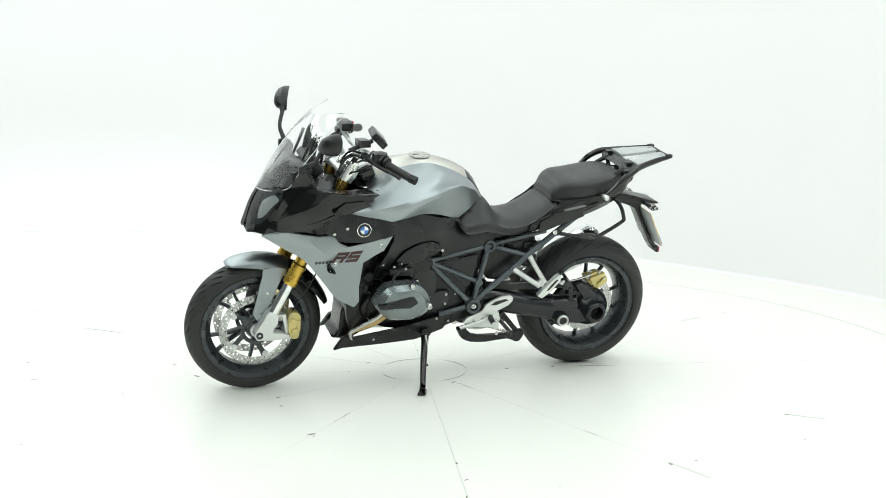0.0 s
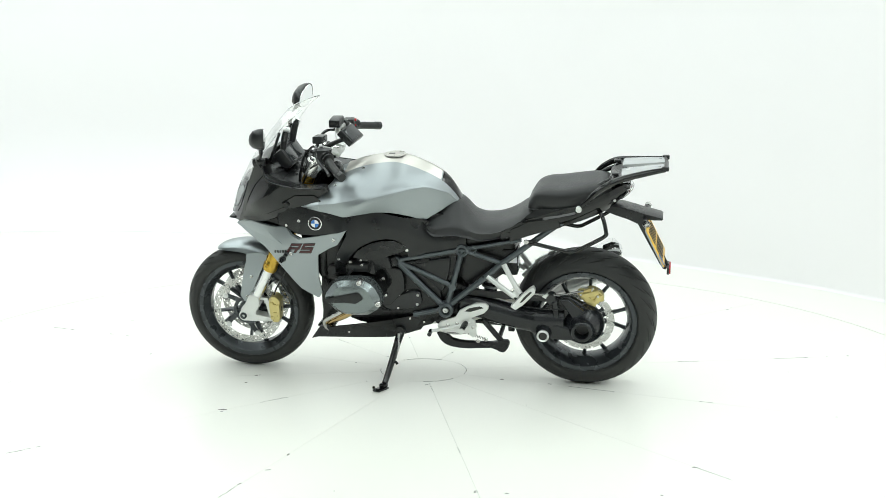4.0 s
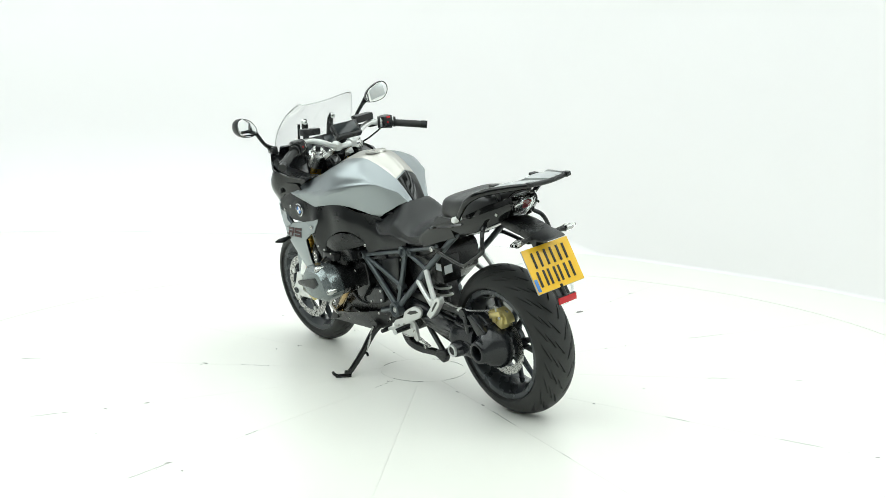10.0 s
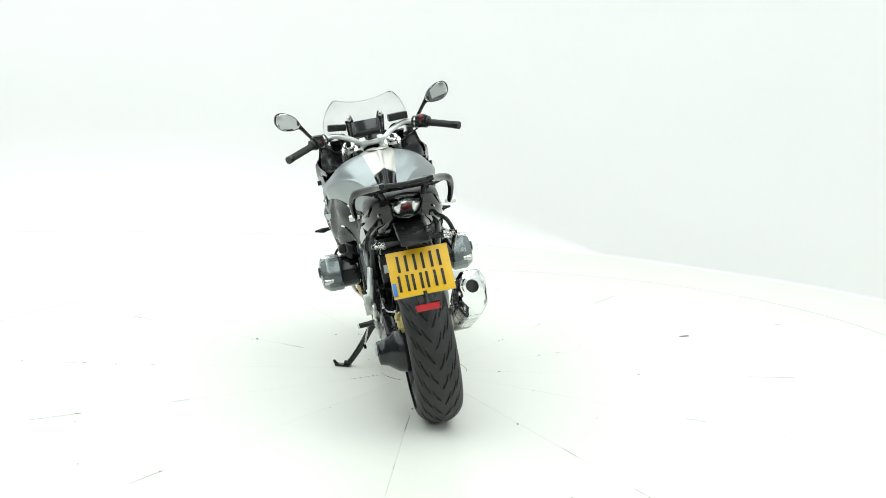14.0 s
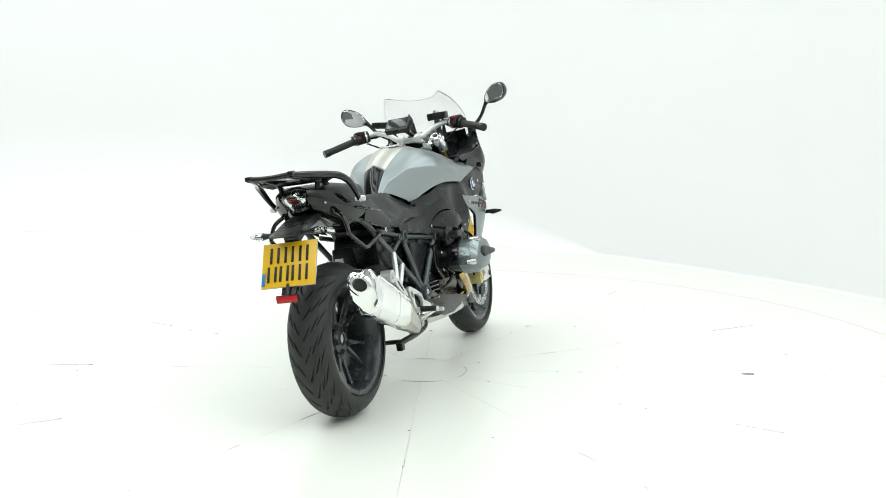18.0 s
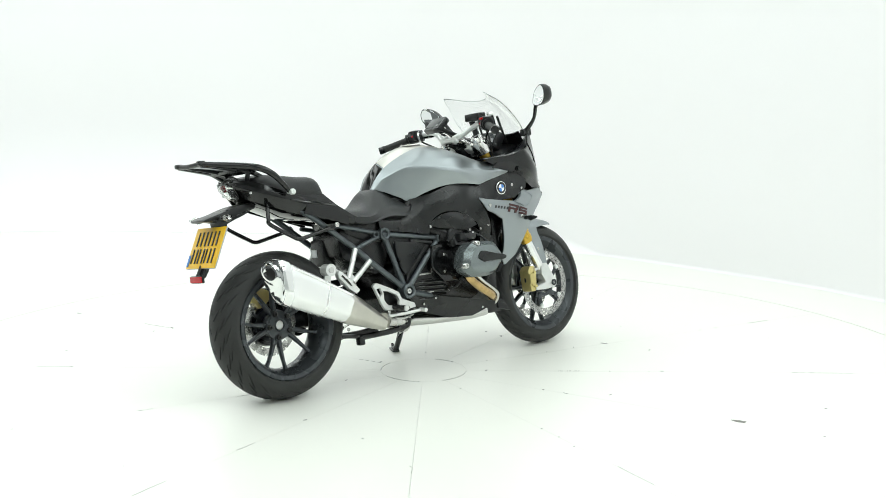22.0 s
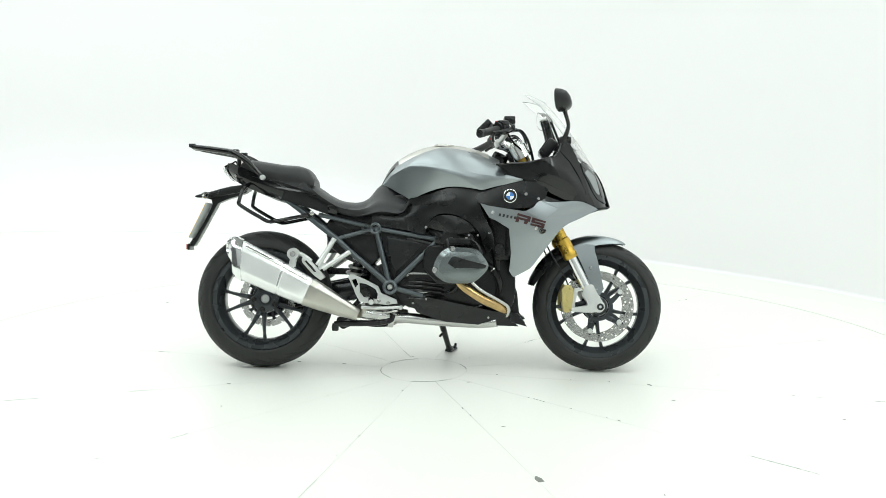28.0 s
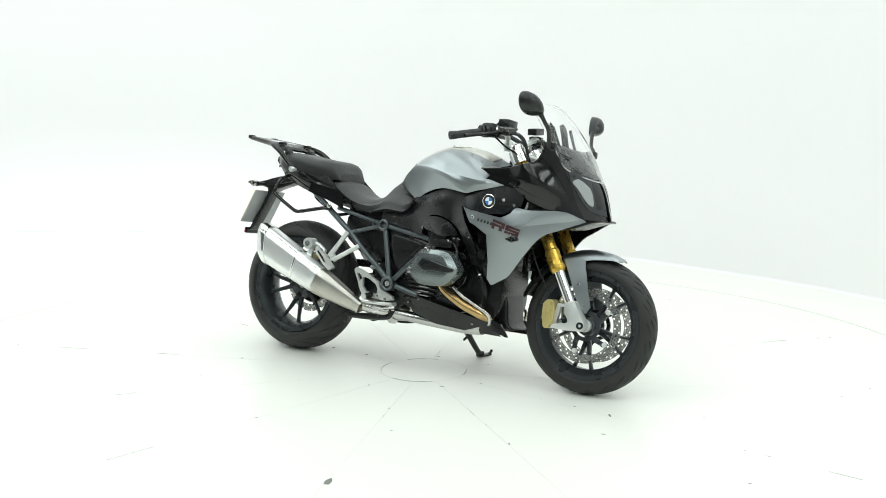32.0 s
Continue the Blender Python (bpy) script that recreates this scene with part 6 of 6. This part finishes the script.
def drive_details():
    sw = bpy.data.objects["swingarm"]
    part("torque_strut", loft([[(x, y - .007, z - .015), (x, y + .007, z - .015), (x, y + .010, z), (x, y + .007, z + .015), (x, y - .007, z + .015), (x, y - .010, z)] for x, y, z in ((.52, .112, .452), (.40, .118, .440), (.25, .124, .440), (.13, .126, .436))]), MATT, sw, "black upper torque strut", angle=30)
    part("strut_eye", rod((.135, .095, .436), (.135, .145, .436), .021, 20), CASTK, sw)
    part("drive_housing", solid([(.182, .372), (.155, .408), (.105, .437), (.055, .443), (.0, .410), (-.035, .350), (.0, .250), (.070, .256), (.165, .285), (.188, .32)], .080, .122, .012, 3), CASTK, sw)
    part("drive_web", solid([(.132, .425), (.108, .440), (.096, .340), (.100, .320), (.122, .325), (.124, .365)], .115, .150, .008, 3), CASTK, sw)
    part("drive_web", solid([(.100, .440), (.062, .444), (-.012, .385), (.010, .352), (.040, .352)], .115, .152, .009, 3), CASTK, sw)
    part("drive_web", solid([(.192, .308), (.172, .262), (.075, .254), (.010, .262), (.030, .312), (.105, .330), (.170, .335)], .110, .160, .014, 3), CASTK, sw)
    # flat black sheet between the webs, the shade of a hollow as colour
    part("web_hollow_shade", solid([(.170, .372), (.150, .398), (.134, .408), (.126, .350), (.150, .342)], .1215, .1235, .0005), INK, sw)
    part("filler_plug", rod((-.002, .10, .366), (-.002, .150, .366), .011, 6), CASTK, sw)
    part("sensor_clip", solid([(.175, .446), (.150, .462), (.138, .440), (.134, .418), (.146, .414), (.152, .436)], .128, .142, .003), ALU, sw, "bright cable clip")
    part("gaiter", tube([(.585, .078, .390), (.555, .080, .389), (.53, .083, .387)], [.070, .063, .067], 18), ENGINE, sw)
    for x, z in ((-.058, .352), (-.062, .285), (.040, .250)):
        bolt(sw, (x, .112, z), .008, 1, STEEL)
    c = part("rear_caliper", solid(smooth2([(.014, .430), (.028, .455), (.0, .462), (-.036, .474), (-.078, .452), (-.086, .420), (-.062, .412), (-.045, .388), (-.012, .404)], 3), .050, .092, .010, 3), BRASS, bike, "gold painted rear brake caliper")
    part("caliper_bridge", block((-.03, .098, .452), (.075, .02, .022), .006, Matrix.Rotation(radians(18), 4, "Y")), BRASS, c)
    part("caliper_finger", block((-.062, .096, .432), (.022, .018, .040), .005, Matrix.Rotation(radians(-20), 4, "Y")), BRASS, c)
    for x, z in ((-.018, .428), (-.048, .415)):
        part("piston_cap", rod((x, .088, z), (x, .102, z), .012, 16), BRASS, c)
    part("pad_pin", rod((-.07, .07, .462), (.01, .07, .470), .004, 8), STEEL, c)
    part("bleed_nipple", rod((-.035, .098, .462), (-.04, .104, .482), .004, 8), ALU, c)
    bolt(c, (-.062, .106, .445), .006, 1, STEEL)
    bolt(c, (.012, .093, .445), .006, 1, STEEL)
    part("brake_line", tube([(.0, .10, .465), (.10, .125, .452), (.20, .13, .455), (.30, .12, .46)], .005, 8), STEEL, c)
    part("abs_cable", tube([(-.01, .11, .415), (.04, .14, .40), (.14, .15, .395), (.26, .14, .40)], .0035, 8), MATT, c)
    st = bpy.data.objects["side_stand"]
    part("pivot", rod((.795, .09, .262), (.795, .16, .262), .021, 16), MATT, st)
    part("spring", tube([(.80, .165, .255), (.800, .195, .20), (.812, .215, .150)], .006, 8), STEEL, st)
    part("kick_lug", tube([(.820, .218, .152), (.806, .214, .138), (.800, .216, .130)], .006, 8), GLOSS, st)


drive_details()


def floor_wear():
    """Small chips and scuffs in the floor paint of the turntable."""
    rng = random.Random(4)
    bm = bmesh.new()
    spots = [(-.432, -.929, .020, .5), (-1.019, -.106, .018, 2.4), (-.863, 1.203, .034, 2.2), (-.42, -.95, .008, 1.0)]
    for a in SEAMS:
        for k in range(4):
            r, o = rng.uniform(.25, 2.3), rng.gauss(0, .006)
            t = radians(a)
            spots.append((r * math.cos(t) - o * math.sin(t), r * math.sin(t) + o * math.cos(t), rng.uniform(.003, .012), t + rng.gauss(0, .4)))
    for k in range(16):
        r, t = 2.4 * rng.random() ** .5, rng.uniform(0, 6.283)
        spots.append((r * math.cos(t), r * math.sin(t), rng.uniform(.003, .010), rng.uniform(0, 6.283)))
    def chip(x, y, w, h, t):
        pts = [(w * math.cos(q) * rng.uniform(.7, 1.2), h * math.sin(q) * rng.uniform(.5, 1.3)) for q in [k * .898 for k in range(7)]]
        lo = [bm.verts.new((x + a * math.cos(t) - b * math.sin(t), y + a * math.sin(t) + b * math.cos(t), .0004)) for a, b in pts]
        hi = [bm.verts.new((v.co.x, v.co.y, .0012)) for v in lo]
        bm.faces.new(hi)
        for i in range(7):
            bm.faces.new((lo[i], lo[(i + 1) % 7], hi[(i + 1) % 7], hi[i]))

    for x, y, w, t in spots:
        chip(x, y, w, w * .33, t)
    # broken dark stretches of the joints
    for a in SEAMS:
        for k in range(rng.randint(1, 3)):
            r0, n = rng.uniform(.22, 2.1), rng.randint(1, 6)
            for i in range(n):
                t = radians(a) + rng.gauss(0, .0010) / r0
                r = r0 + .035 * i
                chip(r * math.cos(t), r * math.sin(t), rng.uniform(.012, .022), rng.uniform(.0005, .0013), t + rng.gauss(0, .02))
    for a0, a1 in ((10, 62), (95, 150), (205, 232), (300, 345)):
        a = a0
        while a < a1:
            t = radians(a)
            chip(.196 * math.cos(t), .196 * math.sin(t), rng.uniform(.006, .012), rng.uniform(.0008, .0020), t + math.pi / 2)
            a += rng.uniform(3, 7)
    tagged(part("worn_paint", bm, DIRT, table, "scattered dark chips in the floor paint"), kind="stuff")


floor_wear()


def motions():
    steps = [0.25 * i for i in range(int(END * 4) + 1)]
    walk(bike, [(t, pose(0, 0, 0, 0, 0, -SPIN * t) @ BIKE_POSE) for t in steps])
    walk(table, [(t, pose(0, 0, 0, 0, 0, -SPIN * t)) for t in steps])


motions()
